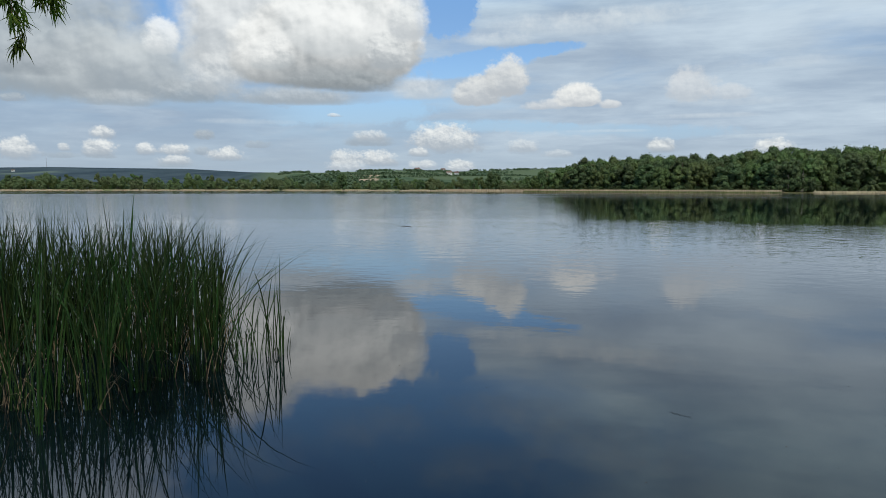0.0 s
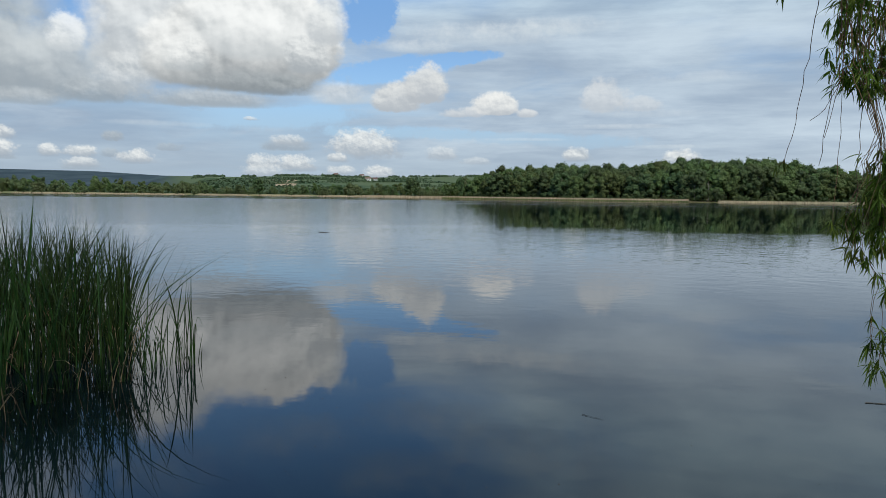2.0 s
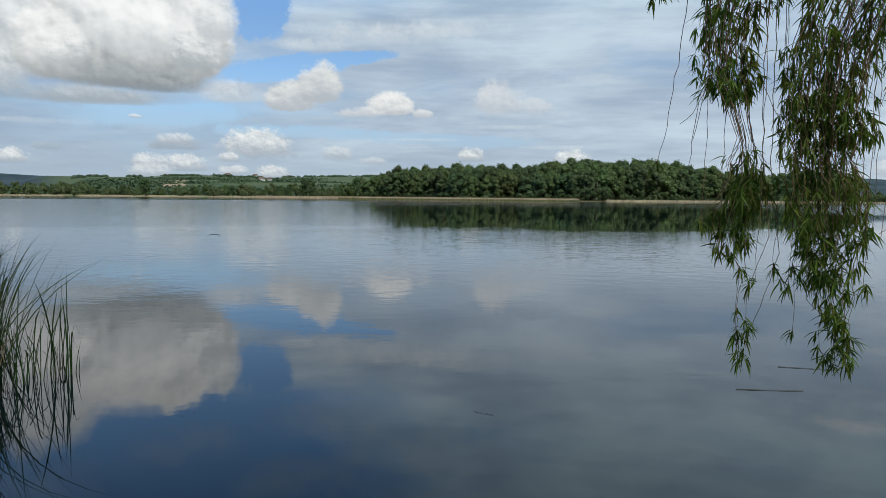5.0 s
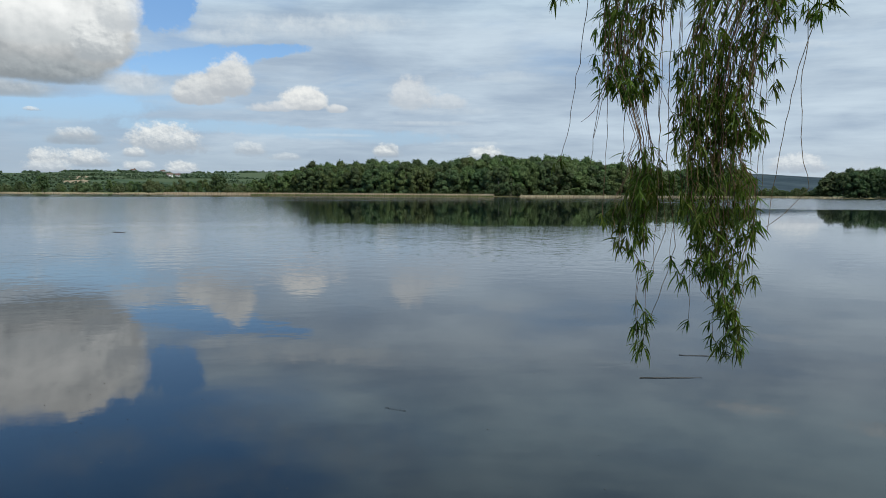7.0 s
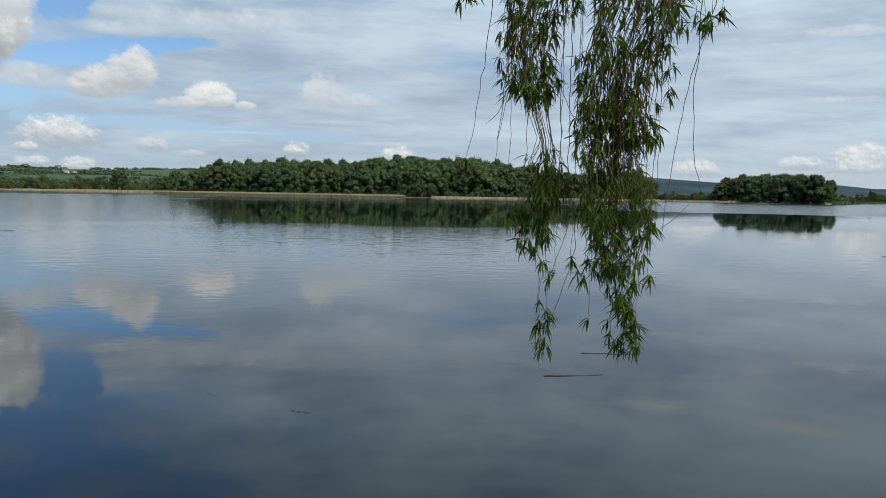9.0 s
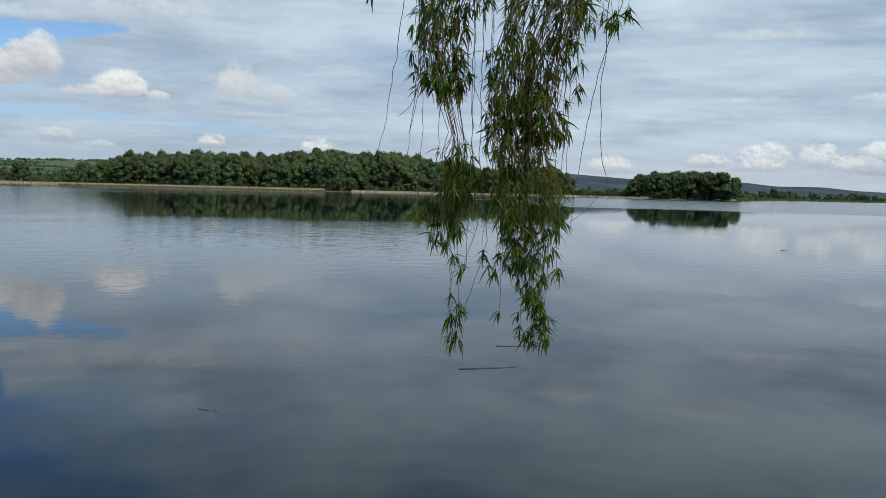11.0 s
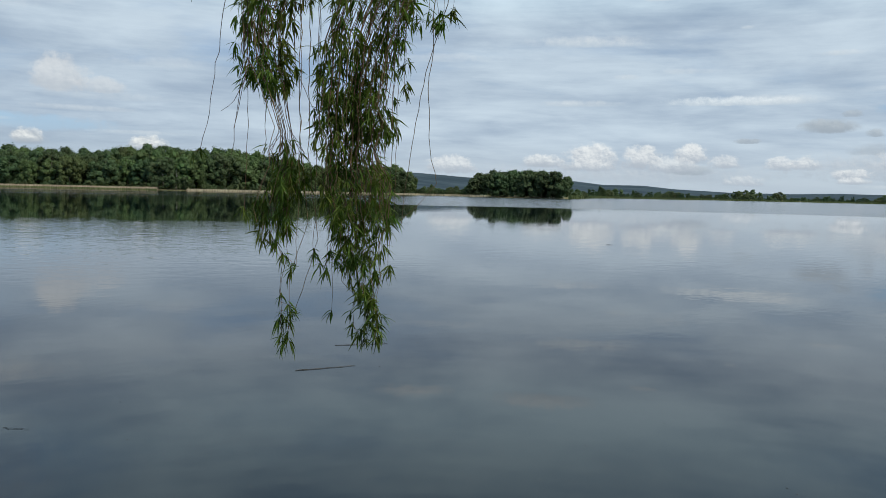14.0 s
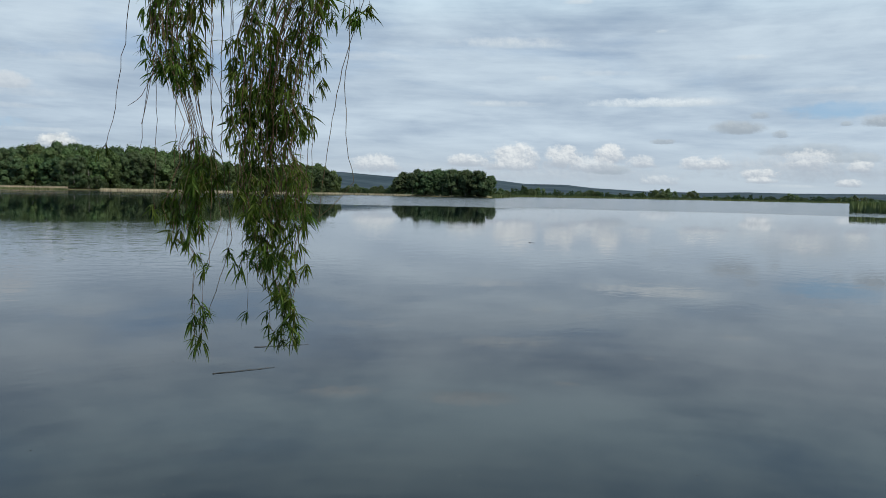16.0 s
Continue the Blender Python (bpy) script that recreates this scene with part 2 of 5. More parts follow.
# broad dark base under the great heap
cumulus(-8.6, 7.9, 5.2, 1.1, "mid", 1.2, 0.7, (0.26, 0.295, 0.32), (0.44, 0.48, 0.50), 0.85, 0.8, 0.45)
cumulus(-6.3, 7.7, 3.6, 1.0, "mid", 1.0, 0.7, (0.25, 0.285, 0.31), (0.42, 0.46, 0.48), 0.85, 0.8, 0.45)
# white cloud high over the cattails, and the top of the great heap
cumulus(-28.0, 20.0, 11.0, 5.5, "big", 0.9, 0.8, (0.46, 0.58, 0.76), (0.80, 0.91, 1.04), 0.95, 0.8, 0.6)
# middle heaps
WARM_DARK = (0.46, 0.50, 0.54)
cumulus(2.6, 6.98, 1.94, 1.44, "mid", 0.6, 0.95, WARM_DARK, (0.78, 0.80, 0.79), 0.95, 0.7, 0.5)
cumulus(4.6, 7.97, 1.85, 1.94, "mid", 0.6, 0.95, WARM_DARK, (0.78, 0.80, 0.79), 0.95, 0.7, 0.5)
cumulus(9.8, 6.61, 1.8, 1.25, "mid", 0.5, 0.8, (0.50, 0.54, 0.58), (0.92, 0.93, 0.90), 0.95, 0.6, 0.6)
for az, el, wide, high, full in ((7.4, 6.04, 2.0, 0.5, 0.75), (12.2, 6.04, 0.81, 0.45, 0.8), (17.7, 7.06, 2.07, 1.61, 0.65), (20.2, 6.58, 1.86, 0.71, 0.5)):
    cumulus(az, el, wide, high, "mid", 0.8, 1.1, (0.52, 0.56, 0.60), (0.79, 0.81, 0.81), full, 0.7)
# bright streaks in the sheet
for az, el, wide, high, full in ((66.8, 6.74, 4.64, 0.49, 0.7), (71.2, 9.65, 1.83, 0.24, 0.75), (54.5, 10.95, 5.04, 0.55, 0.8), (54.2, 6.63, 3.36, 0.3, 0.6), (65.3, 11.6, 0.55, 0.16, 0.6), (59.4, 13.73, 1.23, 0.25, 0.7), (57.3, 8.46, 1.25, 0.25, 0.5), (61.4, 8.8, 2.43, 0.25, 0.35), (74.2, 0.96, 2.1, 0.15, 0.4), (75.9, 7.29, 4.09, 0.34, 0.45), (44.5, 9.8, 5.03, 0.42, 0.4), (8.9, 11.63, 7.84, 1.09, 0.6), (14.1, 12.19, 5.17, 0.82, 0.55), (4.0, 10.76, 3.37, 0.59, 0.6), (20.6, 5.99, 5.55, 0.4, 0.35), (24.1, 8.43, 4.93, 0.54, 0.3), (18.8, 5.09, 4.55, 0.24, 0.4), (22.5, 3.64, 3.97, 0.2, 0.45), (12.2, 4.16, 3.63, 0.17, 0.4), (-14.5, 4.76, 4.76, 0.25, 0.3)):
    cumulus(az, el, wide, high, "mid", 1.5, 1.0, (0.58, 0.66, 0.72), (0.78, 0.83, 0.85), full, 0.8)
for az, el, wide, high in ((42.2, 14.7, 3.4, 0.5), (52.0, 15.1, 4.6, 0.7), (64.5, 6.7, 5.0, 0.4)):
    cumulus(az, el, wide, high, "small", 1.2, 1.15, (0.60, 0.68, 0.74), (0.86, 0.93, 0.96), 0.75, 0.8)
# low rows towards the horizon
cumulus(57.0, 1.7, 12.0, 1.0, "small", 1.4, 1.1, (0.44, 0.50, 0.57), (0.62, 0.67, 0.71), 0.5, 0.8)
cumulus(75.0, 2.2, 8.0, 1.3, "small", 1.4, 1.3, (0.40, 0.46, 0.53), (0.62, 0.66, 0.69), 0.6, 0.8)
# grey scud
for az, el, wide, high, full in ((-17.2, 3.75, 0.93, 0.48, 0.85), (-13.5, 3.14, 1.2, 0.37, 0.55), (-17.4, 2.64, 0.77, 0.4, 0.6), (-5.6, 3.47, 2.26, 0.55, 0.75), (-19.2, 1.62, 1.51, 0.24, 0.5), (-23.9, 2.22, 1.2, 0.31, 0.6), (-29.1, 5.82, 0.97, 0.37, 0.75), (-26.3, 2.17, 1.22, 0.27, 0.5), (70.6, 4.94, 2.0, 0.63, 0.85), (72.0, 5.73, 0.72, 0.31, 0.6), (73.3, 4.46, 0.57, 0.35, 0.7), (65.7, 3.98, 1.09, 0.24, 0.7), (79.3, 5.22, 1.28, 0.51, 0.85), (77.3, 5.1, 0.47, 0.19, 0.6), (61.7, 1.97, 2.02, 0.5, 0.6), (74.9, 3.39, 3.81, 0.54, 0.5), (77.6, 2.86, 2.32, 0.45, 0.5)):
    cumulus(az, el, wide, high, "mid" if wide > 1.5 else "small", 1.0, 1.1, (0.34, 0.40, 0.46), (0.50, 0.56, 0.60), full, 0.8, 0.4)
for az, el, wide, high, full in ((-23.8, 3.77, 0.74, 0.39, 1.0), (-28.9, 2.59, 1.17, 0.63, 1.0), (-26.2, 2.73, 0.37, 0.23, 0.8), (-24.0, 2.74, 1.06, 0.5, 1.0), (-21.1, 2.69, 0.66, 0.35, 0.9), (-19.2, 2.69, 0.98, 0.36, 0.95), (-19.2, 1.98, 1.21, 0.28, 0.8), (-15.7, 2.42, 1.18, 0.41, 0.95), (0.1, 3.7, 2.54, 0.89, 1.0), (-1.8, 2.7, 0.76, 0.3, 0.9), (-4.9, 2.23, 1.51, 0.51, 1.0), (-7.3, 2.3, 1.08, 0.46, 0.9), (-7.1, 1.64, 1.58, 0.42, 0.7), (-1.5, 1.74, 1.1, 0.3, 0.8), (1.1, 1.66, 1.1, 0.42, 0.95), (-8.0, 5.33, 0.46, 0.13, 0.7), (15.8, 3.1, 0.94, 0.45, 1.0), (23.1, 2.9, 1.29, 0.47, 1.0), (5.9, 3.11, 1.17, 0.46, 0.55), (8.4, 2.56, 1.08, 0.25, 0.4), (-5.4, 3.88, 1.26, 0.34, 0.7)):
    cumulus(az + 0.1, el - high * 0.55, wide * 1.35, high * 0.9, "small", 1.1, 1.1, (0.36, 0.42, 0.49), (0.52, 0.58, 0.64), full * 0.65, 0.9, 0.5)
    cumulus(az, el, wide * 1.15, high * 1.4, "small", 0.85, 1.15, (0.42, 0.48, 0.54), (0.86, 0.89, 0.88), full * 0.95, 0.75, 0.52)
for az, el, wide, high, full in ((51.5, 2.47, 1.35, 0.38, 0.85), (55.0, 2.86, 1.68, 0.67, 0.95), (54.8, 2.24, 1.85, 0.38, 0.8), (58.6, 2.79, 1.24, 0.67, 0.95), (61.9, 3.04, 1.05, 0.54, 1.0), (60.6, 2.29, 1.63, 0.42, 0.7), (64.2, 2.53, 1.03, 0.37, 0.7), (67.7, 2.44, 0.92, 0.36, 0.8), (69.3, 2.46, 0.75, 0.36, 0.8), (72.1, 1.74, 1.23, 0.27, 0.85), (72.3, 1.35, 0.94, 0.2, 0.8), (75.2, 2.67, 1.45, 0.57, 0.75), (78.2, 2.27, 0.79, 0.3, 0.8), (77.7, 1.19, 0.79, 0.22, 0.75), (65.5, 1.22, 1.18, 0.28, 0.5), (44.7, 2.07, 1.68, 0.51, 0.8)):
    cumulus(az + 0.1, el - high * 0.55, wide * 1.35, high * 0.9, "small", 1.1, 1.1, (0.40, 0.46, 0.54), (0.56, 0.62, 0.68), full * 0.65, 0.9, 0.5)
    cumulus(az, el, wide * 1.2, high * 1.6, "small", 0.8, 1.1, (0.45, 0.51, 0.58), (0.84, 0.875, 0.88), full * 0.95, 0.75, 0.52)

low = stretch_of_sky((-55.0, -19.0, -10.0, -2.0, 8.0, 40.0, 56.0, 68.0, 95.0), -2.0, 5.2)
high = stretch_of_sky((-55.0, -14.0, -3.0, 8.0, 22.0, 48.0, 62.0, 95.0), 5.2, 30.0)
seen = choose(EL, 5.2, low, high)
plain_sky = backdrop(sky)
whole = choose((AZ - 20.0).abs(), 74.0, choose((EL - 14.0).abs(), 15.9, seen, plain_sky), plain_sky)
wt.links.new(whole, wt.nodes.new("ShaderNodeOutputWorld").inputs[0])
scene.world = world

sun = bpy.data.lights.new("sun", "SUN")
sun.energy, sun.angle, sun.color = 3.0, radians(0.6), (1.0, 0.95, 0.87)
sun_ob = new("sun", sun)
sun_ob.matrix_world = look((0, 0, 60), Vector((0, 0, 60)) + Vector((-math.sin(radians(SUN_AZ)) * math.cos(radians(SUN_EL)), -math.cos(radians(SUN_AZ)) * math.cos(radians(SUN_EL)), -math.sin(radians(SUN_EL)))))


# ---------- materials ----------
def material(name, colour_a, colour_b, scale=6.0, rough=0.7, bump=0.0, bump_scale=30.0, translucent=0.0, spread=0.25, gloss=0.3):
    """Two colours mixed by coarse and fine noise and varied from piece to piece, with a fine bump; translucent for leaves."""
    m = bpy.data.materials.new(name)
    m.use_nodes = True
    t = m.node_tree
    t.nodes.clear()
    pos = t.nodes.new("ShaderNodeTexCoord").outputs["Object"]
    coarse = noise_at(t, pos, scale, 4.0)
    grain = noise_at(t, pos, scale * 7.0, 3.0)
    geo = t.nodes.new("ShaderNodeNewGeometry")
    island = Val(t, geo.outputs["Random Per Island"])
    info = Val(t, t.nodes.new("ShaderNodeObjectInfo").outputs["Random"])
    fac = (coarse * 1.3 + grain * 0.5 - 0.4).ramp(0.2, 0.8) * 0.7 + island * 0.2 + info * 0.1
    col = mix_rgb(t, fac, colour_a, colour_b)
    val = island * spread + info * spread + (1.0 - spread)
    hsv = t.nodes.new("ShaderNodeHueSaturation")
    t.links.new(col, hsv.inputs["Color"])
    t.links.new(val.socket, hsv.inputs["Value"])
    hue = island * 0.02 + info * 0.05 + 0.465
    t.links.new(hue.socket, hsv.inputs["Hue"])
    b = t.nodes.new("ShaderNodeBsdfPrincipled")
    t.links.new(hsv.outputs[0], b.inputs["Base Color"])
    b.inputs["Roughness"].default_value = rough
    b.inputs["Specular IOR Level"].default_value = gloss
    if bump:
        bn = t.nodes.new("ShaderNodeBump")
        bn.inputs["Distance"].default_value = bump
        t.links.new(noise_at(t, pos, bump_scale, 5.0).socket, bn.inputs["Height"])
        t.links.new(bn.outputs[0], b.inputs["Normal"])
    out = t.nodes.new("ShaderNodeOutputMaterial")
    if translucent:
        tr = t.nodes.new("ShaderNodeBsdfTranslucent")
        t.links.new(mix_rgb(t, 1.0, hsv.outputs[0], (1.3, 1.5, 0.7), "MULTIPLY"), tr.inputs[0])
        mx = t.nodes.new("ShaderNodeMixShader")
        mx.inputs[0].default_value = translucent
        t.links.new(b.outputs[0], mx.inputs[1])
        t.links.new(tr.outputs[0], mx.inputs[2])
        t.links.new(mx.outputs[0], out.inputs[0])
    else:
        t.links.new(b.outputs[0], out.inputs[0])
    return m


LEAF_OAK = material("broad_leaves", (0.058, 0.094, 0.030), (0.108, 0.146, 0.048), 0.25, 0.75, translucent=0.25, spread=0.35)
LEAF_DARK = material("dark_leaves", (0.044, 0.072, 0.028), (0.078, 0.112, 0.042), 0.25, 0.75, translucent=0.25, spread=0.35)
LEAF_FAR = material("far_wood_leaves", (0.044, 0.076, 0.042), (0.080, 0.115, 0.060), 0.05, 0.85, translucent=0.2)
LEAF_BUSH = material("willow_scrub_leaves", (0.072, 0.105, 0.042), (0.125, 0.155, 0.066), 0.25, 0.75, translucent=0.25)
LEAF_WILLOW = material("hanging_willow_leaves", (0.030, 0.070, 0.009), (0.150, 0.185, 0.036), 9.0, 0.6, translucent=0.4, gloss=0.14, spread=0.5)
BARK = material("grey_bark", (0.10, 0.085, 0.065), (0.19, 0.165, 0.13), 3.0, 0.9, 0.02, 12.0)
BARK_PALE = material("pale_dead_bark", (0.15, 0.14, 0.12), (0.24, 0.22, 0.19), 2.0, 0.9)
TWIG = material("willow_twig_bark", (0.095, 0.055, 0.030), (0.170, 0.105, 0.055), 20.0, 0.7)
CATTAIL = material("cattail_leaf", (0.007, 0.024, 0.006), (0.032, 0.064, 0.013), 5.0, 0.55, translucent=0.2, gloss=0.2, spread=0.5)
CATTAIL_DRY = material("dry_cattail_leaf", (0.13, 0.095, 0.05), (0.26, 0.20, 0.11), 6.0, 0.8)
REED_TAN = material("dry_reed", (0.34, 0.285, 0.165), (0.50, 0.43, 0.27), 0.12, 0.85)
REED_GREEN = material("green_reed", (0.10, 0.13, 0.045), (0.17, 0.17, 0.07), 0.2, 0.8, translucent=0.2)
STICK = material("wet_driftwood", (0.030, 0.022, 0.015), (0.075, 0.055, 0.038), 15.0, 0.45, 0.002, 120.0)
WHITEWASH = material("white_render_wall", (0.72, 0.71, 0.68), (0.82, 0.81, 0.78), 0.4, 0.85)
ROOF = material("red_brown_roof_tile", (0.11, 0.075, 0.06), (0.17, 0.11, 0.09), 0.8, 0.8)
STEEL = material("galvanised_steel", (0.33, 0.34, 0.35), (0.45, 0.46, 0.47), 1.0, 0.5)
DARK_GLASS = material("dark_window_glass", (0.02, 0.025, 0.03), (0.04, 0.045, 0.05), 1.0, 0.1)


def water_material():
    """A still lake: dark clear water with calm and breeze-ruffled stretches."""
    m = bpy.data.materials.new("lake_water")
    m.use_nodes = True
    t = m.node_tree
    t.nodes.clear()
    pos = t.nodes.new("ShaderNodeTexCoord").outputs["Object"]
    s = t.nodes.new("ShaderNodeSeparateXYZ")
    t.links.new(pos, s.inputs[0])
    x, y = Val(t, s.outputs[0]), Val(t, s.outputs[1])
    r = (x * x + y * y).op("SQRT")
    a = x.op("ARCTAN2", y) * 57.29578
    drift = noise_at(t, vec(t, x * 0.03, y * 0.03), 1.0, 3.0) - 0.5
    rr = r * (1.0 + drift * 0.5)
    patch = noise_at(t, vec(t, a * 0.05, r.op("LOGARITHM", 2.718) * 3.0), 1.0, 4.0)
    # ruffled belt in the middle distance, glassy beyond it, breeze lines near the far shore
    belt = rr.ramp(8.0, 20.0) * rr.ramp(36.0, 47.0, 1.0, 0.0) * a.ramp(28.0, 42.0, 1.0, 0.4)
    wander = noise_at(t, vec(t, a * 0.09, 0.0), 1.0, 2.0) - 0.5
    rl = r * (1.0 + wander * 0.10)
    lane_one = 1.0 - ((rl - 222.0) / 16.0).abs()
    lane_two = 1.0 - ((rl - 160.0) / 7.0).abs()
    lanes = (lane_one.max(lane_two) + (patch - 0.5) * 1.6).ramp(0.0, 0.5)
    shore_side = rl.ramp(255.0, 300.0, 0.0, 0.6)
    open_water = a.ramp(36.0, 45.0) * rl.ramp(96.0, 104.0)
    left_water = a.ramp(14.0, 4.0) * rl.ramp(34.0, 46.0) * rl.ramp(235.0, 260.0, 1.0, 0.1)
    calm = noise_at(t, vec(t, x * 0.10, y * 0.16), 1.0, 2.0).ramp(0.40, 0.70, 0.02, 0.10)
    amount = (belt * patch.ramp(0.25, 0.65, 0.5, 1.0) * rr.ramp(12.0, 24.0, 0.45, 0.70)).max(lanes).max(open_water * 4.5).max(left_water * 0.6).max(shore_side) + calm
    ripple = noise_at(t, vec(t, x * 1.0 + y * 0.2, y * 1.15), 1.7, 3.0, 0.5)
    chop = noise_at(t, vec(t, x * 1.0, y * 1.3), 4.5, 2.0, 0.5)
    bump = t.nodes.new("ShaderNodeBump")
    bump.inputs["Distance"].default_value = 0.014
    t.links.new(((ripple + chop * 0.35) * amount).socket, bump.inputs["Height"])
    b = t.nodes.new("ShaderNodeBsdfPrincipled")
    b.inputs["Base Color"].default_value = (0.002, 0.006, 0.0075, 1.0)
    rough = (lanes * 0.10).max(open_water * 0.10).max(left_water * 0.07).max(shore_side * 0.04).max(r.ramp(30.0, 160.0, 0.0, 0.035)) + 0.02
    t.links.new(rough.socket, b.inputs["Roughness"])
    b.inputs["IOR"].default_value = 1.34
    t.links.new(bump.outputs[0], b.inputs["Normal"])
    t.links.new(b.outputs[0], t.nodes.new("ShaderNodeOutputMaterial").inputs[0])
    return m


def ground_material():
    m = bpy.data.materials.new("meadow_fields_and_hazy_woods")
    m.use_nodes = True
    t = m.node_tree
    t.nodes.clear()
    pos = t.nodes.new("ShaderNodeTexCoord").outputs["Object"]
    s = t.nodes.new("ShaderNodeSeparateXYZ")
    t.links.new(pos, s.inputs[0])
    x, y = Val(t, s.outputs[0]), Val(t, s.outputs[1])
    r = (x * x + y * y).op("SQRT")
    grass = mix_rgb(t, noise_at(t, pos, 0.02, 5.0).ramp(0.3, 0.7), (0.10, 0.125, 0.045), (0.30, 0.25, 0.125))
    cells = t.nodes.new("ShaderNodeTexVoronoi")
    cells.inputs["Scale"].default_value = 1.0
    t.links.new(vec(t, x * 0.0060, y * 0.0028), cells.inputs["Vector"])
    crop = Val(t, cells.outputs["Color"])
    fields = mix_rgb(t, crop.ramp(0.66, 0.68), (0.085, 0.115, 0.055), (0.30, 0.245, 0.155))
    b_az = x.op("ARCTAN2", y) * 57.29578
    stubble = b_az.ramp(-10.6, -10.3) * b_az.ramp(-4.6, -4.9, 0.0, 1.0) * r.ramp(1010.0, 1030.0) * r.ramp(1260.0, 1300.0, 1.0, 0.0)
    fields = mix_rgb(t, stubble, fields, (0.33, 0.26, 0.165))
    fields = mix_rgb(t, noise_at(t, pos, 0.006, 5.0).ramp(0.54, 0.60) * (1.0 - stubble), fields, (0.05, 0.085, 0.04))
    # far wooded ridges: the blue haze of distance is put into their colour
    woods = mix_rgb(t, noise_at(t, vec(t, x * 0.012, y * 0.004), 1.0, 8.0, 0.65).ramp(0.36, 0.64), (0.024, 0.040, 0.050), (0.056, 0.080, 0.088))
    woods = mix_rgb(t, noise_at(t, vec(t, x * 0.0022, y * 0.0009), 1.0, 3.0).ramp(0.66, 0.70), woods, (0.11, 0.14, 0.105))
    colour = mix_rgb(t, r.ramp(700.0, 800.0), grass, fields)
    a = x.op("ARCTAN2", y) * 57.29578
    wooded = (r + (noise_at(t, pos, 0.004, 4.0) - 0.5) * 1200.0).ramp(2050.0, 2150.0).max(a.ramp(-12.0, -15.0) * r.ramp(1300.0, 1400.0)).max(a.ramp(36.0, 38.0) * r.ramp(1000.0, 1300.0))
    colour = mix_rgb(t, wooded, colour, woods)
    b = t.nodes.new("ShaderNodeBsdfPrincipled")
    t.links.new(colour, b.inputs["Base Color"])
    b.inputs["Roughness"].default_value = 0.95
    b.inputs["Specular IOR Level"].default_value = 0.1
    t.links.new(b.outputs[0], t.nodes.new("ShaderNodeOutputMaterial").inputs[0])
    return m


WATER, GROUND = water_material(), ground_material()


# ---------- building helpers ----------
def mesh_from(name, verts, faces, mat, smooth=False):
    me = bpy.data.meshes.new(name)
    me.from_pydata(verts, [], faces)
    me.materials.append(mat)
    if smooth:
        me.polygons.foreach_set("use_smooth", [True] * len(me.polygons))
    me.update()
    return me


def part(name, me, parent, label="", where=None):
    ob = new(name, me)
    ob.parent = parent
    if where is not None:
        ob.matrix_basis = where
    return tagged(ob, label=label)


def tube(path, radii, sides=6):
    """Vertices and faces of a tapering tube along a path."""
    verts, faces = [], []
    for i, p in enumerate(path):
        p = Vector(p)
        d = (Vector(path[min(i + 1, len(path) - 1)]) - Vector(path[max(i - 1, 0)])).normalized()
        u = d.orthogonal().normalized()
        w = d.cross(u)
        for k in range(sides):
            ang = 2 * math.pi * k / sides
            verts.append(p + (u * math.cos(ang) + w * math.sin(ang)) * radii[i])
    n = len(path)
    for i in range(n - 1):
        for k in range(sides):
            a, b = i * sides + k, i * sides + (k + 1) % sides
            faces.append((a, b, b + sides, a + sides))
    faces += [tuple(range(sides))[::-1], tuple(range((n - 1) * sides, n * sides))]
    return verts, faces


def join(*shapes):
    verts, faces = [], []
    for v, f in shapes:
        o = len(verts)
        verts += [tuple(p) for p in v]
        faces += [tuple(i + o for i in g) for g in f]
    return verts, faces


def box(x0, x1, y0, y1, z0, z1):
    v = [(x, y, z) for z in (z0, z1) for x, y in ((x0, y0), (x1, y0), (x1, y1), (x0, y1))]
    return v, [(3, 2, 1, 0), (4, 5, 6, 7), (0, 1, 5, 4), (1, 2, 6, 5), (2, 3, 7, 6), (3, 0, 4, 7)]


def at(az, r, z=0.0):
    """A place by its bearing (degrees, clockwise from +y) and distance."""
    return Vector((r * math.sin(radians(az)), r * math.cos(radians(az)), z))


def table(x, *pairs):
    return float(np.interp(x, [p[0] for p in pairs], [p[1] for p in pairs]))


# ---------- lake and land ----------
def shore(az):
    return table(az, (-70, 480), (-30, 520), (-8, 505), (0, 470), (9, 385), (16, 340), (24, 326), (32, 345), (42, 380), (47, 372), (54, 368), (56, 600), (66, 800), (90, 880), (120, 900))


def skyline(az):
    """Height in degrees of the far ridges."""
    return table(az, (-60, 1.2), (-30, 1.26), (-27, 1.33), (-18.4, 1.30), (-14, 1.10), (-9, 1.10), (-3.5, 1.28), (0.7, 1.20), (7.4, 1.36), (14, 1.3), (30, 1.3), (42.2, 1.36), (46.2, 1.10), (53.8, 1.01), (55.9, 0.78), (58.8, 0.78),
                 (60.8, 0.58), (64.8, 0.41), (68.7, 0.40), (71.3, 0.48), (74.1, 0.45), (79.5, 0.5), (100, 0.6))


def step(a, b, x):
    t = min(max((x - a) / (b - a), 0.0), 1.0)
    return t * t * (3 - 2 * t)


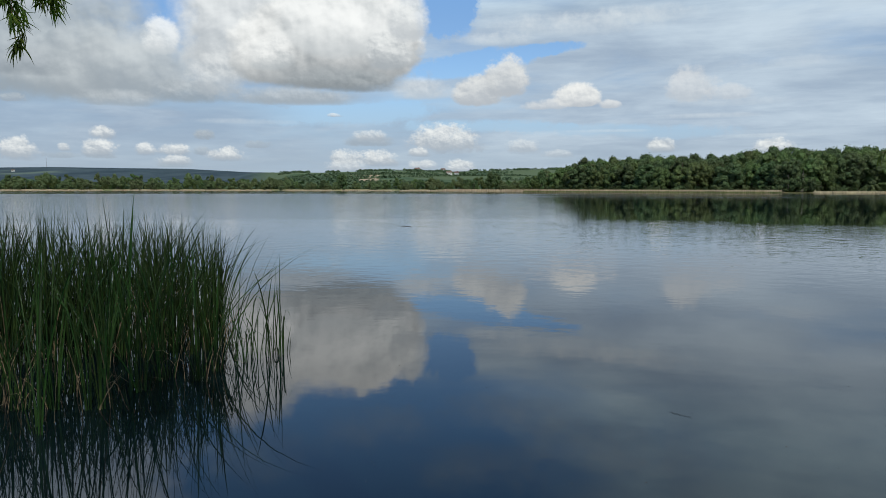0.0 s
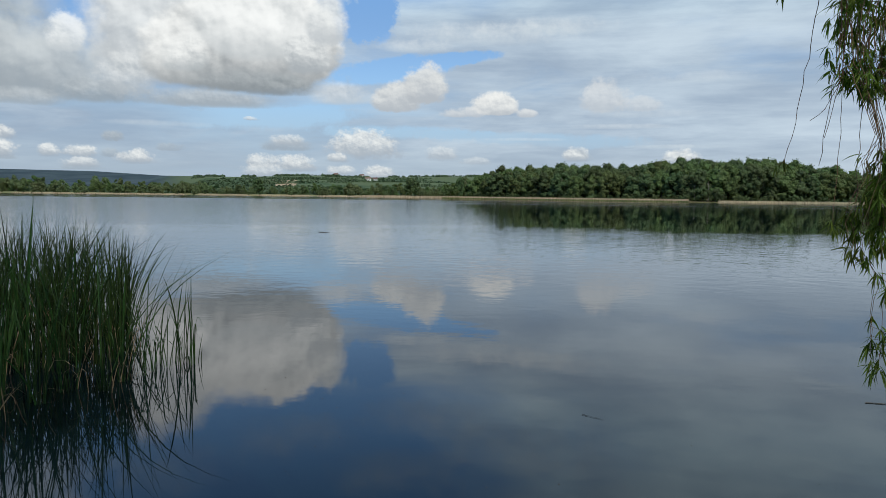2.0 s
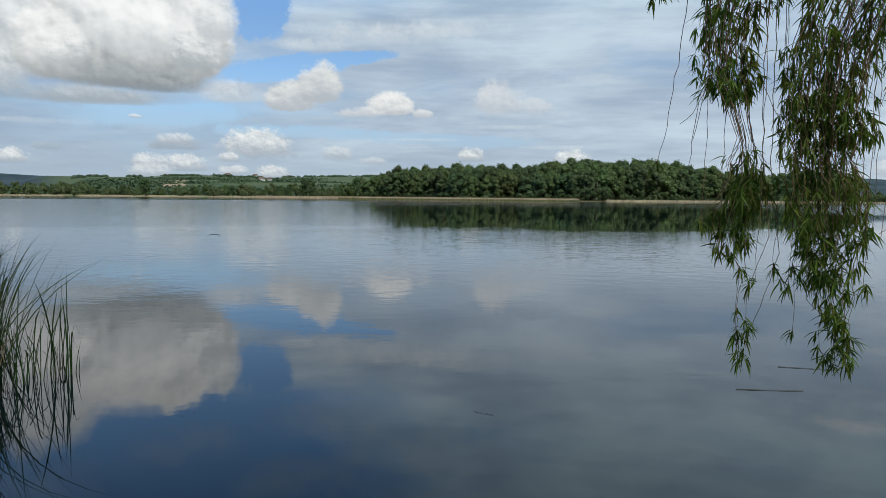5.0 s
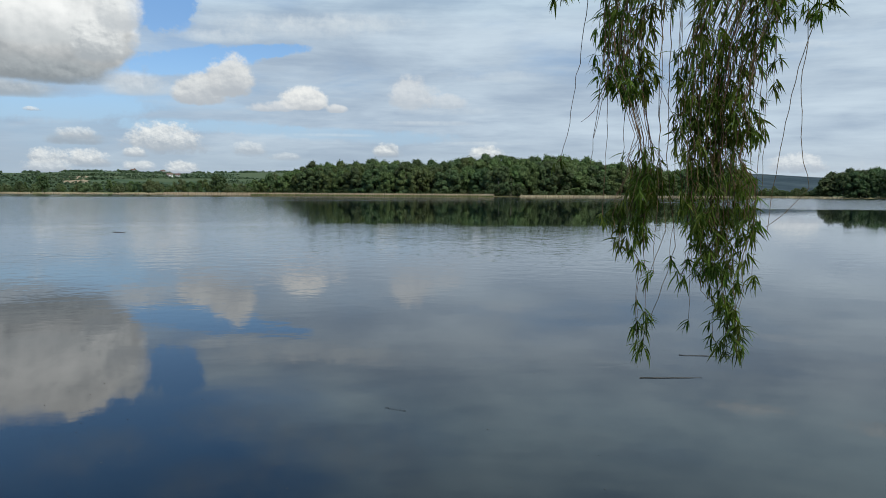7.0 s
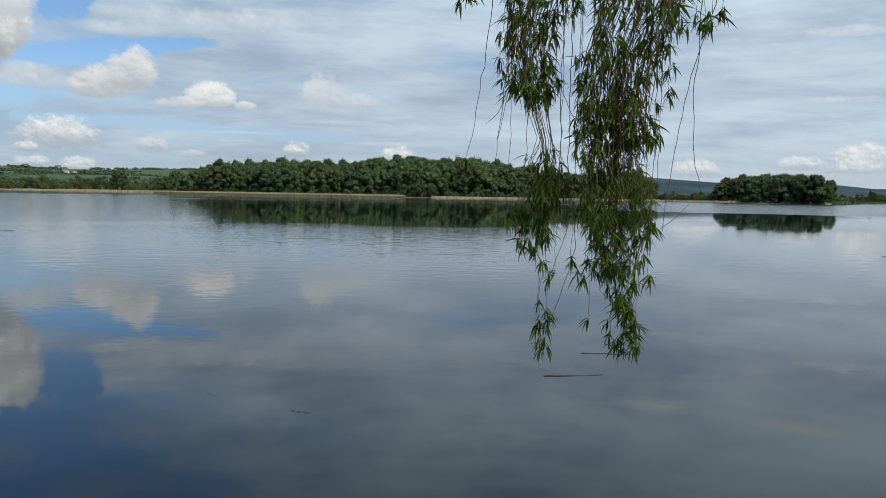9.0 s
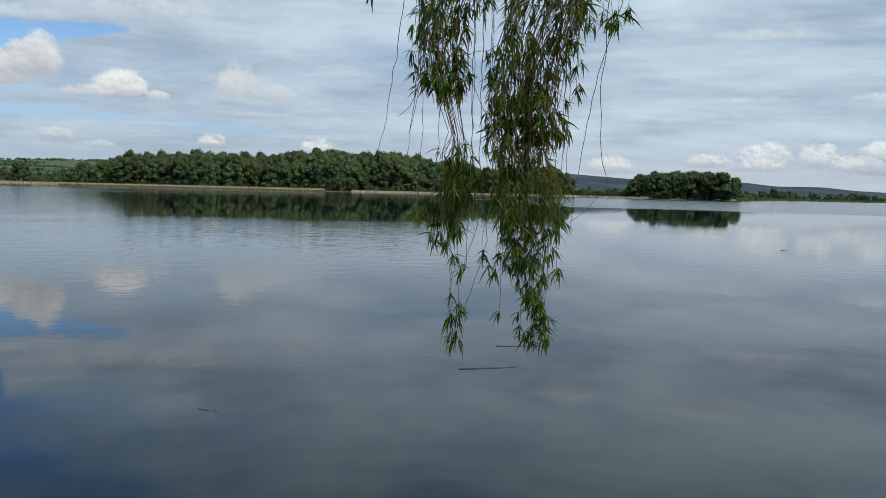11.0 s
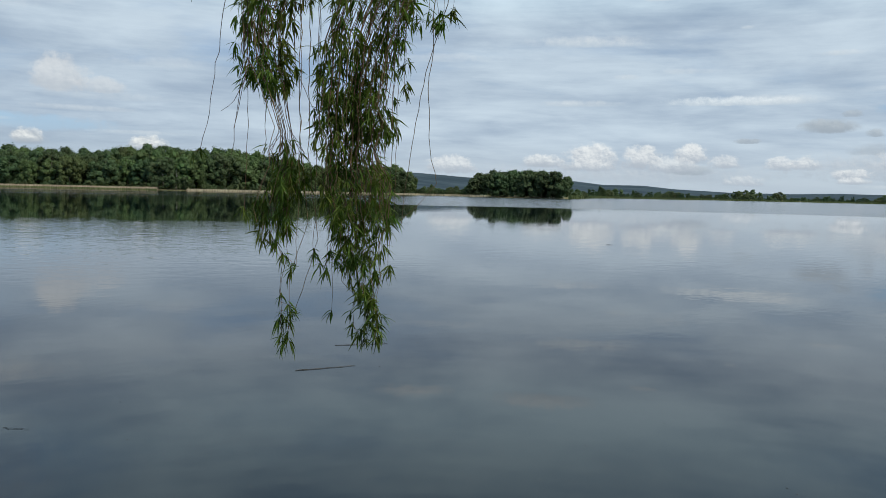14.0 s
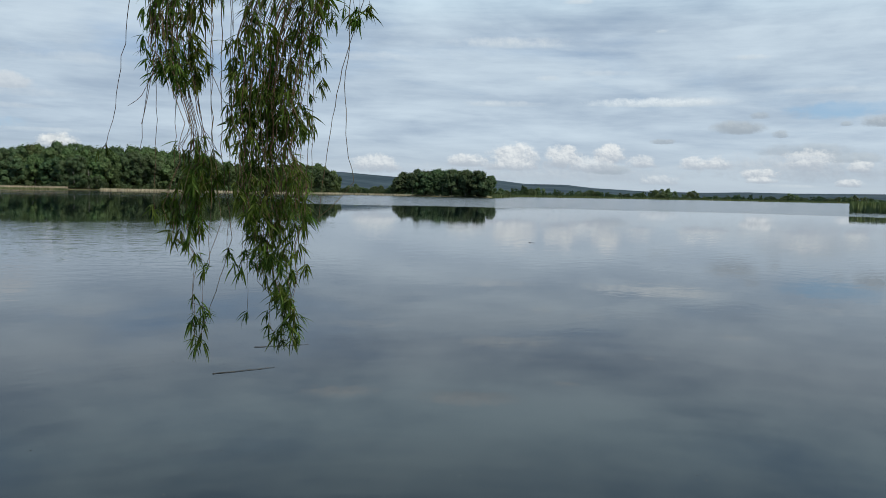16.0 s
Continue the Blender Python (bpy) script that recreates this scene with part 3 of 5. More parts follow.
def land(x, y):
    r, az = math.hypot(x, y), math.degrees(math.atan2(x, y))
    near = (0.9 + 0.1 * x if x < 0 else 0.9 - 0.35 * x) - y
    bank = -0.7 + 0.9 * step(-2.5, 0.6, near) if abs(az) > 85 or r < 12 else -0.7
    beyond = r - shore(az)
    plain = -0.7 + 0.95 * step(-10.0, 3.0, beyond) + 0.6 * step(3, 60, beyond)
    top = table(az, (-15, 3000), (-11, 1750), (12, 1750), (35, 2600), (120, 3200))
    hill = (math.tan(radians(skyline(az))) * top + 1.7 - 0.85) * step(0.38 * top, top, r) if -75 < az < 125 else 0.0
    hill *= 1.0 + 0.10 * (noise.noise((x * 0.0015, y * 0.0015, 0)) + 0.0) * step(0.9 * top, 0.5 * top, r)
    return max(bank, plain + hill)


def build_land():
    azs = np.concatenate([np.arange(-40, 90.01, 0.5), np.arange(94, 316.1, 4)])
    rs = np.concatenate([[0.0], np.geomspace(0.8, 300, 36), np.arange(310, 1000, 9), np.geomspace(1010, 4700, 34)])
    verts = [(0, 0, land(0, 0))]
    faces = []
    n = len(azs)
    for r in rs[1:]:
        for a in azs:
            p = at(a, r)
            verts.append((p.x, p.y, land(p.x, p.y)))
    for k in range(n):
        faces.append((0, 1 + (k + 1) % n, 1 + k))
    for i in range(len(rs) - 2):
        for k in range(n):
            a, b = 1 + i * n + k, 1 + i * n + (k + 1) % n
            faces.append((a, b, b + n, a + n))
    return tagged(new("ground", mesh_from("ground", verts, faces, GROUND, True)), "green and straw-coloured meadows, fields and wooded hills round the lake, haze-blue far off", "ground", kind="structure")


build_land()
ring = [(0, 0, 0)] + [tuple(at(a, r)) for r in (6.0, 40.0, 250.0, 1300.0) for a in range(0, 360, 5)]
ring_faces = [(0, 1 + (k + 1) % 72, 1 + k) for k in range(72)] + [(1 + i * 72 + k, 1 + i * 72 + (k + 1) % 72, 1 + (i + 1) * 72 + (k + 1) % 72, 1 + (i + 1) * 72 + k) for i in range(3) for k in range(72)]
tagged(new("water", mesh_from("water", ring, ring_faces, WATER)), "calm dark lake water mirroring clouds, with ruffled patches", "lake", kind="structure")


# ---------- trees ----------
BALL = bmesh.new()
bmesh.ops.create_icosphere(BALL, subdivisions=2, radius=1.0)
BALL_V = np.array([v.co[:] for v in BALL.verts])
BALL_F = np.array([[v.index for v in f.verts] for f in BALL.faces])
BALL.free()


def crown_mesh(rng, name, mat, tall, wide, trunk, lobes, cards, size, cone=0.0):
    """A rounded crown: boughs set round a core, each bough a heap of ragged leafy lumps clad in leaf sprays."""
    gen = np.random.default_rng(rng.randrange(10 ** 6))
    verts, faces, count = [], [], 0
    mid, half = trunk + (tall - trunk) * 0.46, (tall - trunk) * 0.5

    def lump(centre, rad, sprays):
        nonlocal count
        ball = BALL_V * (0.62 + 0.16 * np.sin(BALL_V[:, [1]] * 3.1 + gen.uniform(0, 6)) * np.sin(BALL_V[:, [0]] * 3.7 + gen.uniform(0, 6)) + gen.normal(0, 0.08, (len(BALL_V), 1)))
        verts.append(centre + ball * rad)
        faces.extend((BALL_F + count).tolist())
        count += len(BALL_V)
        n = gen.normal(size=(sprays, 3)) + (0, 0, 0.25)
        n /= np.linalg.norm(n, axis=1, keepdims=True)
        c = centre + n * rad * gen.uniform(0.55, 1.12, (sprays, 1))
        n += gen.normal(0, 0.5, (sprays, 3))
        n /= np.linalg.norm(n, axis=1, keepdims=True)
        u = np.cross(n, gen.normal(size=(sprays, 3)))
        u /= np.linalg.norm(u, axis=1, keepdims=True)
        w = np.cross(n, u)
        s = size * gen.uniform(0.5, 1.3, (sprays, 1))
        verts.append(np.stack([c - u * s, c - w * s * 0.7 + n * s * 0.15, c + u * s, c + w * s * 0.7 + n * s * 0.15], axis=1).reshape(-1, 3))
        base = count + 4 * np.arange(sprays)
        faces.extend(np.stack([base, base + 1, base + 2, base + 3], axis=1).tolist())
        count += 4 * sprays

    lump(np.array([0, 0, mid]), min(wide, tall) * 0.33, 10)
    boughs = max(5, lobes // 7)
    for k in range(boughs):
        h = -0.85 + 1.8 * (k + 0.5) / boughs
        turn = k * 2.4 + gen.uniform(-0.4, 0.4)
        ring_r = math.sqrt(max(0.0, 1.0 - min(1.0, abs(h)) ** 2.6)) * (1.0 - cone * (h + 1) / 2)
        far = gen.uniform(0.58, 0.78)
        bough = np.array([math.cos(turn) * wide * 0.5 * far * ring_r, math.sin(turn) * wide * 0.5 * far * ring_r, mid + h * half * 0.74])
        rad = wide * gen.uniform(0.19, 0.26)
        out = bough - (0, 0, mid)
        out /= np.linalg.norm(out) + 1e-6
        for _ in range(7):
            d = gen.normal(size=3) + out * 0.9 + (0, 0, 0.25)
            d /= np.linalg.norm(d)
            lump(bough + d * rad * gen.uniform(0.5, 0.8), rad * gen.uniform(0.42, 0.68), cards)
    verts = np.concatenate(verts)
    verts[:, 2] = np.maximum(verts[:, 2], 0.05)
    return mesh_from(name, verts.tolist(), faces, mat)


def trunk_mesh(rng, tall, thick, limbs, mat, wide):
    lean = Vector((rng.uniform(-.04, .04), rng.uniform(-.04, .04), 0)) * tall
    path = [Vector((0, 0, -0.6)) + lean * (i / 5) ** 2 + Vector((0, 0, tall * 0.9 * i / 5)) for i in range(6)]
    shapes = [tube(path, [thick * (1 - 0.16 * i) for i in range(6)], 7)]
    for _ in range(limbs):
        f = rng.uniform(0.3, 0.75)
        a = rng.uniform(0, 6.28)
        base = path[0].lerp(path[5], f)
        reach = wide * rng.uniform(0.2, 0.38)
        tip = base + Vector((math.cos(a) * reach, math.sin(a) * reach, tall * rng.uniform(0.12, 0.25)))
        mid = base.lerp(tip, 0.5) + Vector((0, 0, -0.03 * tall))
        shapes.append(tube([base, mid, tip], [thick * 0.4, thick * 0.28, thick * 0.1], 5))
    return mesh_from("trunk", *join(*shapes), mat)


class Kind:
    """A handful of trees of one kind; plant() sets copies of them."""

    def __init__(self, seed, name, label, mat, tall, wide, trunk, lobes, cards, size, count, cone=0.0, bark=BARK, limbs=5, thick=0.22):
        self.name, self.label, self.tall, self.made = name, label, tall, {}
        rng = random.Random(seed)
        self.shapes = []
        for _ in range(count):
            w = wide * rng.uniform(0.85, 1.2)
            self.shapes.append((trunk_mesh(rng, tall, thick, limbs, bark, w), crown_mesh(rng, "crown", mat, tall, w, trunk, lobes, cards, size, cone)))

    def plant(self, rng, place, tall, label="", group="", stretch=1.0):
        k = rng.randrange(len(self.shapes))
        s = tall / self.tall
        spin = Matrix.LocRotScale(place, Euler((0, 0, rng.uniform(0, 6.28))), (s * stretch, s * stretch, s))
        root = new(self.name)
        root.matrix_basis = spin
        tagged(root, label or self.label, "tree" if "tree" in self.name else "shrub", group)
        part("trunk", self.shapes[k][0], root)
        part("crown", self.shapes[k][1], root)
        return root


oak = Kind(1, "broadleaf_tree", "tall broadleaf tree in full green leaf at the wood's edge", LEAF_OAK, 16.0, 12.0, 0.6, 98, 52, 0.28, 6)
dark_oak = Kind(2, "broadleaf_tree", "dark green broadleaf tree in a dense lakeside wood", LEAF_DARK, 16.0, 12.0, 0.5, 98, 52, 0.28, 6)
scrub = Kind(3, "willow_bush", "rounded grey-green willow bush on the reedy shore", LEAF_BUSH, 5.0, 6.0, 0.2, 49, 40, 0.19, 6, thick=0.12, limbs=4)
hedge = Kind(4, "small_tree", "small dark green tree among scrub on the far shore", LEAF_DARK, 8.0, 6.5, 0.5, 56, 40, 0.23, 6, thick=0.15)
pale = Kind(5, "small_tree", "small yellow-green tree among scrub on the far shore", LEAF_OAK, 8.0, 6.0, 0.5, 56, 40, 0.23, 5, thick=0.15)


def ground_at(p):
    return Vector((p.x, p.y, land(p.x, p.y) - 0.05))


rng = random.Random(11)


def wood_top(az):
    return table(az, (8.4, 1.50), (11, 2.05), (16.6, 2.24), (20.7, 2.2), (24.3, 2.66), (27.7, 2.64), (30.2, 2.36), (32, 2.0), (33.8, 1.95), (34.8, 1.7), (37, 1.6), (40.4, 1.9), (41.6, 1.5), (42.3, 0.9))


# the main wood: an edge row, then rows behind it
for row in range(4):
    az = 8.3 + 0.4 * row
    while az < 42.0 - 0.2 * row:
        r = shore(az) + 14 + row * 9 + rng.uniform(-3, 3)
        want = math.tan(radians(wood_top(az))) * r + 1.7
        tall = want * (rng.uniform(0.72, 0.9) if row == 0 else rng.uniform(0.82, 0.97) if row < 3 else rng.uniform(0.97, 1.05)) * 1.04
        (dark_oak if rng.random() < 0.45 else oak).plant(rng, ground_at(at(az, r)), tall, group="trees of the lakeside wood", stretch=rng.uniform(0.85, 1.2))
        az += rng.uniform(0.85, 1.45) * (1.0 if row < 2 else 0.85)

# scrub before the wood, on the reed belt's landward side
az = 8.6
while az < 46:
    r = shore(az) + 7 + rng.uniform(-1, 2)
    if not 23.6 < az < 26.5:
        (scrub if rng.random() < 0.3 else hedge).plant(rng, ground_at(at(az, r)), rng.uniform(1.7, 3.4), group="bushes along the reed belt", stretch=rng.uniform(1.0, 1.5))
    az += rng.uniform(0.22, 0.6)
# the dark bushes that reach the water between the two reed belts
for az, tall in ((23.9, 5.5), (24.5, 6.2), (25.0, 5.0), (25.6, 5.6), (26.1, 3.6)):
    hedge.plant(rng, ground_at(at(az, shore(az) + 2.0)), tall, "dark bush overhanging the water at the wood's edge", "dark bushes at the water")

# far shore on the left: scrub, small trees and two landmark trees
for row in range(4):
    az = -33.0
    while az < 8.3:
        r = shore(az) + 16 + row * 22 + rng.uniform(-6, 6)
        top = table(az, (-33, 0.95), (-20, 0.98), (-14, 0.85), (-10.5, 0.72), (-10, 0.55), (-5, 0.55), (-4, 0.72), (2, 0.80), (6, 1.05), (8.3, 1.2)) * rng.uniform(0.5, 1.0) * (0.55, 0.8, 0.95, 1.05)[row]
        tall = max(2.4, math.tan(radians(top)) * r + 1.2)
        kind = rng.choice((scrub, scrub, pale, pale, hedge))
        kind.plant(rng, ground_at(at(az, r)), tall, group="scrub of the far shore", stretch=rng.uniform(0.9, 1.4) if tall < 5 else rng.uniform(0.8, 1.1))
        az += rng.uniform(0.55, 1.5) * (2.2 if row == 0 else 1.0)
for az, tall in ((-29.0, 4.6), (-27.6, 3.8), (-26.3, 5.4), (-24.9, 6.6), (-21.8, 6.4), (-20.6, 6.2), (-19.0, 4.0), (-17.0, 6.4), (-14.6, 6.2), (-12.9, 5.6), (-11.8, 4.4), (-10.0, 3.4), (-8.6, 3.6), (-4.9, 6.0), (-2.6, 5.0), (-0.8, 3.6), (1.8, 3.6), (4.6, 4.0)):
    scrub.plant(rng, ground_at(at(az, shore(az) + 1.5)), tall, "round willow bush standing at the water's edge", "bushes at the far waterline")
dark_oak.plant(rng, ground_at(at(-7.5, 512)), 11.6, "tall dark solitary tree on the far shore", stretch=0.85)
dark_oak.plant(rng, ground_at(at(-8.9, 514)), 7.6, "dark tree beside the solitary tall tree", stretch=0.9)
dark_oak.plant(rng, ground_at(at(3.72, 462)), 11.6, "broad round-crowned tree on the far shore", stretch=1.1)
dark_oak.plant(rng, ground_at(at(7.3, 420)), 11.4, "slender dark tree beside the wood", stretch=0.55)
pale.plant(rng, ground_at(at(6.6, 414)), 8.5, "pale green bushy tree beside the wood", stretch=1.15)

# the clump on its point, with pale bare stems
for row in range(3):
    az = 46.6 + 0.2 * row
    while az < 53.5:
        r = shore(az) + 4 + row * 7 + rng.uniform(-1.5, 1.5)
        want = math.tan(radians(table(az, (46.4, 0.9), (46.9, 1.35), (47.8, 1.58), (50.4, 1.78), (52.5, 1.66), (53.3, 1.35), (53.7, 1.1)))) * r + 1.7
        dark_oak.plant(rng, ground_at(at(az, r)), want * rng.uniform(0.93, 1.06), "dark broadleaf tree in a clump on the point", "trees of the clump", stretch=rng.uniform(0.85, 1.2))
        az += rng.uniform(0.7, 1.1)
for k in range(7):
    az = 46.8 + k * 1.05
    hedge.plant(rng, ground_at(at(az, shore(az) + 1.0)), rng.uniform(2.5, 4.5), "dark bush at the foot of the clump", "bushes under the clump")


def bare_stem(az, r, tall, label):
    shape = tube([(0, 0, -0.5), (0.1, 0, tall * 0.4), (-0.1, 0.1, tall * 0.75), (0.15, 0, tall)], [0.10, 0.08, 0.06, 0.02], 5)
    limbs = [tube([(0, 0, tall * f), (0.5 * s, 0.2, tall * (f + 0.16))], [0.06, 0.02], 4) for f, s in ((0.55, 1), (0.7, -1))]
    root = new("dead_tree")
    root.location = ground_at(at(az, r))
    tagged(root, label, "tree", "bare stems")
    part("trunk", mesh_from("trunk", *join(shape, *limbs), BARK_PALE), root)


for az, tall in ((24.2, 8.0), (24.7, 9.5), (25.1, 9.0), (48.9, 7.0), (49.8, 7.5), (50.6, 7.0), (51.5, 7.0)):
    bare_stem(az, shore(az) + (8.5 if az < 40 else 1.6), tall, "bare pale grey tree stem at the wood's edge")

# low country on the right
az = 42.6
while az < 46.2:
    for row in range(2):
        r = shore(az) + 14 + row * 12
        (scrub if rng.random() < 0.6 else pale).plant(rng, ground_at(at(az + rng.uniform(-.2, .2), r)), rng.uniform(2.6, 4.8), group="bushes between wood and clump", stretch=1.1)
    az += 0.5
hedge.plant(rng, ground_at(at(55.85, 610)), 9.2, "lone dark tree past the clump", stretch=0.75)
az = 53.9
while az < 84:
    r = shore(az) + rng.uniform(4, 60)
    top = table(az, (54, 0.58), (58, 0.58), (62, 0.44), (64, 0.36), (64.4, 0.6), (68, 0.6), (68.5, 0.3), (71, 0.42), (80, 0.45)) * rng.uniform(0.35, 1.0)
    (hedge if rng.random() < 0.75 else scrub).plant(rng, ground_at(at(az, r)), max(2.0, math.tan(radians(top)) * r + 1.0), group="trees of the right-hand shore", stretch=rng.uniform(0.8, 1.5))
    az += rng.uniform(0.15, 0.55)


# ---------- far woods and hedges on the hills ----------
def far_woods():
    """Crowns of the far woods and hedgerows, too many to count."""
    rr = random.Random(21)
    verts, faces = [], []
    gen = np.random.default_rng(4)

    def clump(p, s):
        d = gen.normal(size=(16, 3)) * (1, 1, 0.8)
        d[:, 2] = abs(d[:, 2])
        d /= np.linalg.norm(d, axis=1, keepdims=True)
        c = np.array(p) + d * s * (1, 1, 0.9)
        n = d + gen.normal(0, 0.4, (16, 3))
        u = np.cross(n, gen.normal(size=(16, 3)))
        u /= np.linalg.norm(u, axis=1, keepdims=True)
        w = np.cross(n, u)
        w /= np.linalg.norm(w, axis=1, keepdims=True)
        k = s * gen.uniform(0.3, 0.55, (16, 1))
        o = len(verts)
        verts.extend(np.stack([c - u * k, c - w * k, c + u * k, c + w * k], axis=1).reshape(-1, 3).tolist())
        faces.extend((o + 4 * i, o + 4 * i + 1, o + 4 * i + 2, o + 4 * i + 3) for i in range(16))

    for _ in range(32):
        az, r = rr.uniform(-12, 12), rr.uniform(640, 1650)
        dirn = rr.uniform(-0.5, 0.5) + math.pi / 2
        for i in range(rr.randrange(8, 26)):
            p = at(az, r) + Vector((math.sin(dirn + radians(az)), math.cos(dirn + radians(az)), 0)) * i * 8
            clump(ground_at(p), rr.uniform(2.2, 4.6))
    for _ in range(4200):
        az = rr.uniform(-38, -8) + rr.uniform(0, 2)
        r = rr.uniform(610, 1200)
        clump(ground_at(at(az, r)), rr.uniform(3.6, 7.0) * (0.7 + 0.6 * abs(noise.noise((az * 0.5, r * 0.01, 3)))))
    for _ in range(900):
        az = rr.uniform(-9, 12)
        clump(ground_at(at(az, rr.uniform(600, 860))), rr.uniform(2.5, 5.0))
    for _ in range(500):
        az = rr.uniform(-12, 12)
        if noise.noise((az * 0.5, 0, 4)) > -0.1:
            clump(ground_at(at(az, rr.uniform(1500, 1745))), rr.uniform(2.2, 4.6))
    for _ in range(2600):
        az = rr.uniform(40, 84)
        clump(ground_at(at(az, shore(az) + rr.uniform(60, 500))), rr.uniform(2.0, 5.0) * (0.45 + 1.0 * abs(noise.noise((az * 0.6, 0, 7)))))
    return tagged(new("far_woods", mesh_from("far_woods", verts, faces, LEAF_FAR)), "dark green woods and hedgerows on the far slopes", "woods", kind="stuff")


far_woods()


# ---------- reed belts ----------
def reed_belt(name, label, az0, az1, mat, depth, tall, per, start=0.0, shape=None, patchy=False):
    """Standing reed stems in leafy tufts along the waterline."""
    rr = random.Random(name + str(az0))
    verts, faces = [], []
    n = int((az1 - az0) * per)
    for _ in range(n):
        az = rr.uniform(az0, az1)
        if patchy and noise.noise((az * 0.7, 2.0, 0)) < rr.uniform(-0.35, 0.45):
            continue
        base = shape(rr, az) if shape else at(az, shore(az) + start + rr.uniform(-depth, 2.0))
        h = tall * rr.uniform(0.75, 1.1)
        w = rr.uniform(0.10, 0.28)
        turn = radians(az) + rr.uniform(-0.8, 0.8)
        u = Vector((math.cos(turn), -math.sin(turn), 0)) * w
        lean = Vector((rr.uniform(-.25, .25), rr.uniform(-.25, .25), 0))
        o = len(verts)
        b = Vector((base.x, base.y, -0.3))
        verts.extend([b - u, b + u, b + lean * 0.5 + u * 0.9 + Vector((0, 0, h * 0.65)), b + lean + Vector((0, 0, h + 0.3)), b + lean * 0.5 - u * 0.9 + Vector((0, 0, h * 0.65))])
        faces.append((o, o + 1, o + 2, o + 3, o + 4))
    return tagged(new(name, mesh_from(name, verts, faces, mat)), label, "reeds", kind="stuff")


reed_belt("reed_belt", "straw-coloured belt of dry reeds along the wood's shore", 0.0, 23.8, REED_TAN, 4.5, 1.25, 330)
reed_belt("reed_belt", "straw-coloured belt of dry reeds past the dark bushes", 25.8, 47.5, REED_TAN, 4.0, 0.9, 220)
reed_belt("reed_belt", "pale dry reed belt along the far shore", -34.0, 0.0, REED_TAN, 6.0, 0.85, 260, patchy=True)
reed_belt("reed_fringe", "low green reed fringe in front of the dry belt", 6.0, 23.8, REED_GREEN, 4.0, 0.7, 120, start=-6.0)
reed_belt("reed_belt", "low dark green reeds along the distant right-hand shore", 53.5, 86.0, REED_GREEN, 9.0, 1.8, 160)
reed_belt("reed_bed", "isolated stand of tall green reeds in the open lake", 77.9, 87.0, REED_GREEN, 0, 1.75, 260, shape=lambda rr, az: at(az, 138 + rr.uniform(0, 9)))


# ---------- cattails ----------
def blade(rr, base, tall, width, lean, turn, bend=0.3, kink=0.0, steps=9):
    """One cattail leaf: a long shallow-V strip that tapers and arches over."""
    verts, faces = [], []
    side = Vector((math.cos(turn), math.sin(turn), 0))
    out = Vector((math.cos(lean[0]), math.sin(lean[0]), 0)) * lean[1]
    twist = rr.uniform(-0.9, 0.9)
    for i in range(steps + 1):
        f = i / steps
        p = base + out * tall * (0.08 * f + 0.32 * f * f + bend * f ** 3) + Vector((0, 0, tall * (f - 0.25 * lean[1] * bend * f ** 4)))
        if kink and f > kink:
            g = f - kink
            p = base + out * tall * (0.08 * kink + 0.32 * kink * kink + bend * kink ** 3 + 1.2 * g) + Vector((0, 0, tall * (kink + (0.25 - 1.1 * g) * g)))
        s = Matrix.Rotation(twist * f, 3, "Z") @ side
        w = width * (0.55 + 0.45 * min(1.0, f * 2.5)) * (1.0 - 0.25 * f) * min(1.0, (1.0 - f) * 4.5 + 0.04) * 0.5
        deep = Vector((-s.y, s.x, 0)) * w * 0.45
        verts += [p - s * w, p + deep, p + s * w]
        if i:
            o = 3 * (i - 1)
            faces += [(o, o + 1, o + 4, o + 3), (o + 1, o + 2, o + 5, o + 4)]
    return verts, faces


def front_of_bed(az):
    return table(az, (-40, 7.9), (-33, 7.8), (-27, 7.8), (-22, 7.8), (-18.5, 7.7), (-15.4, 7.9))


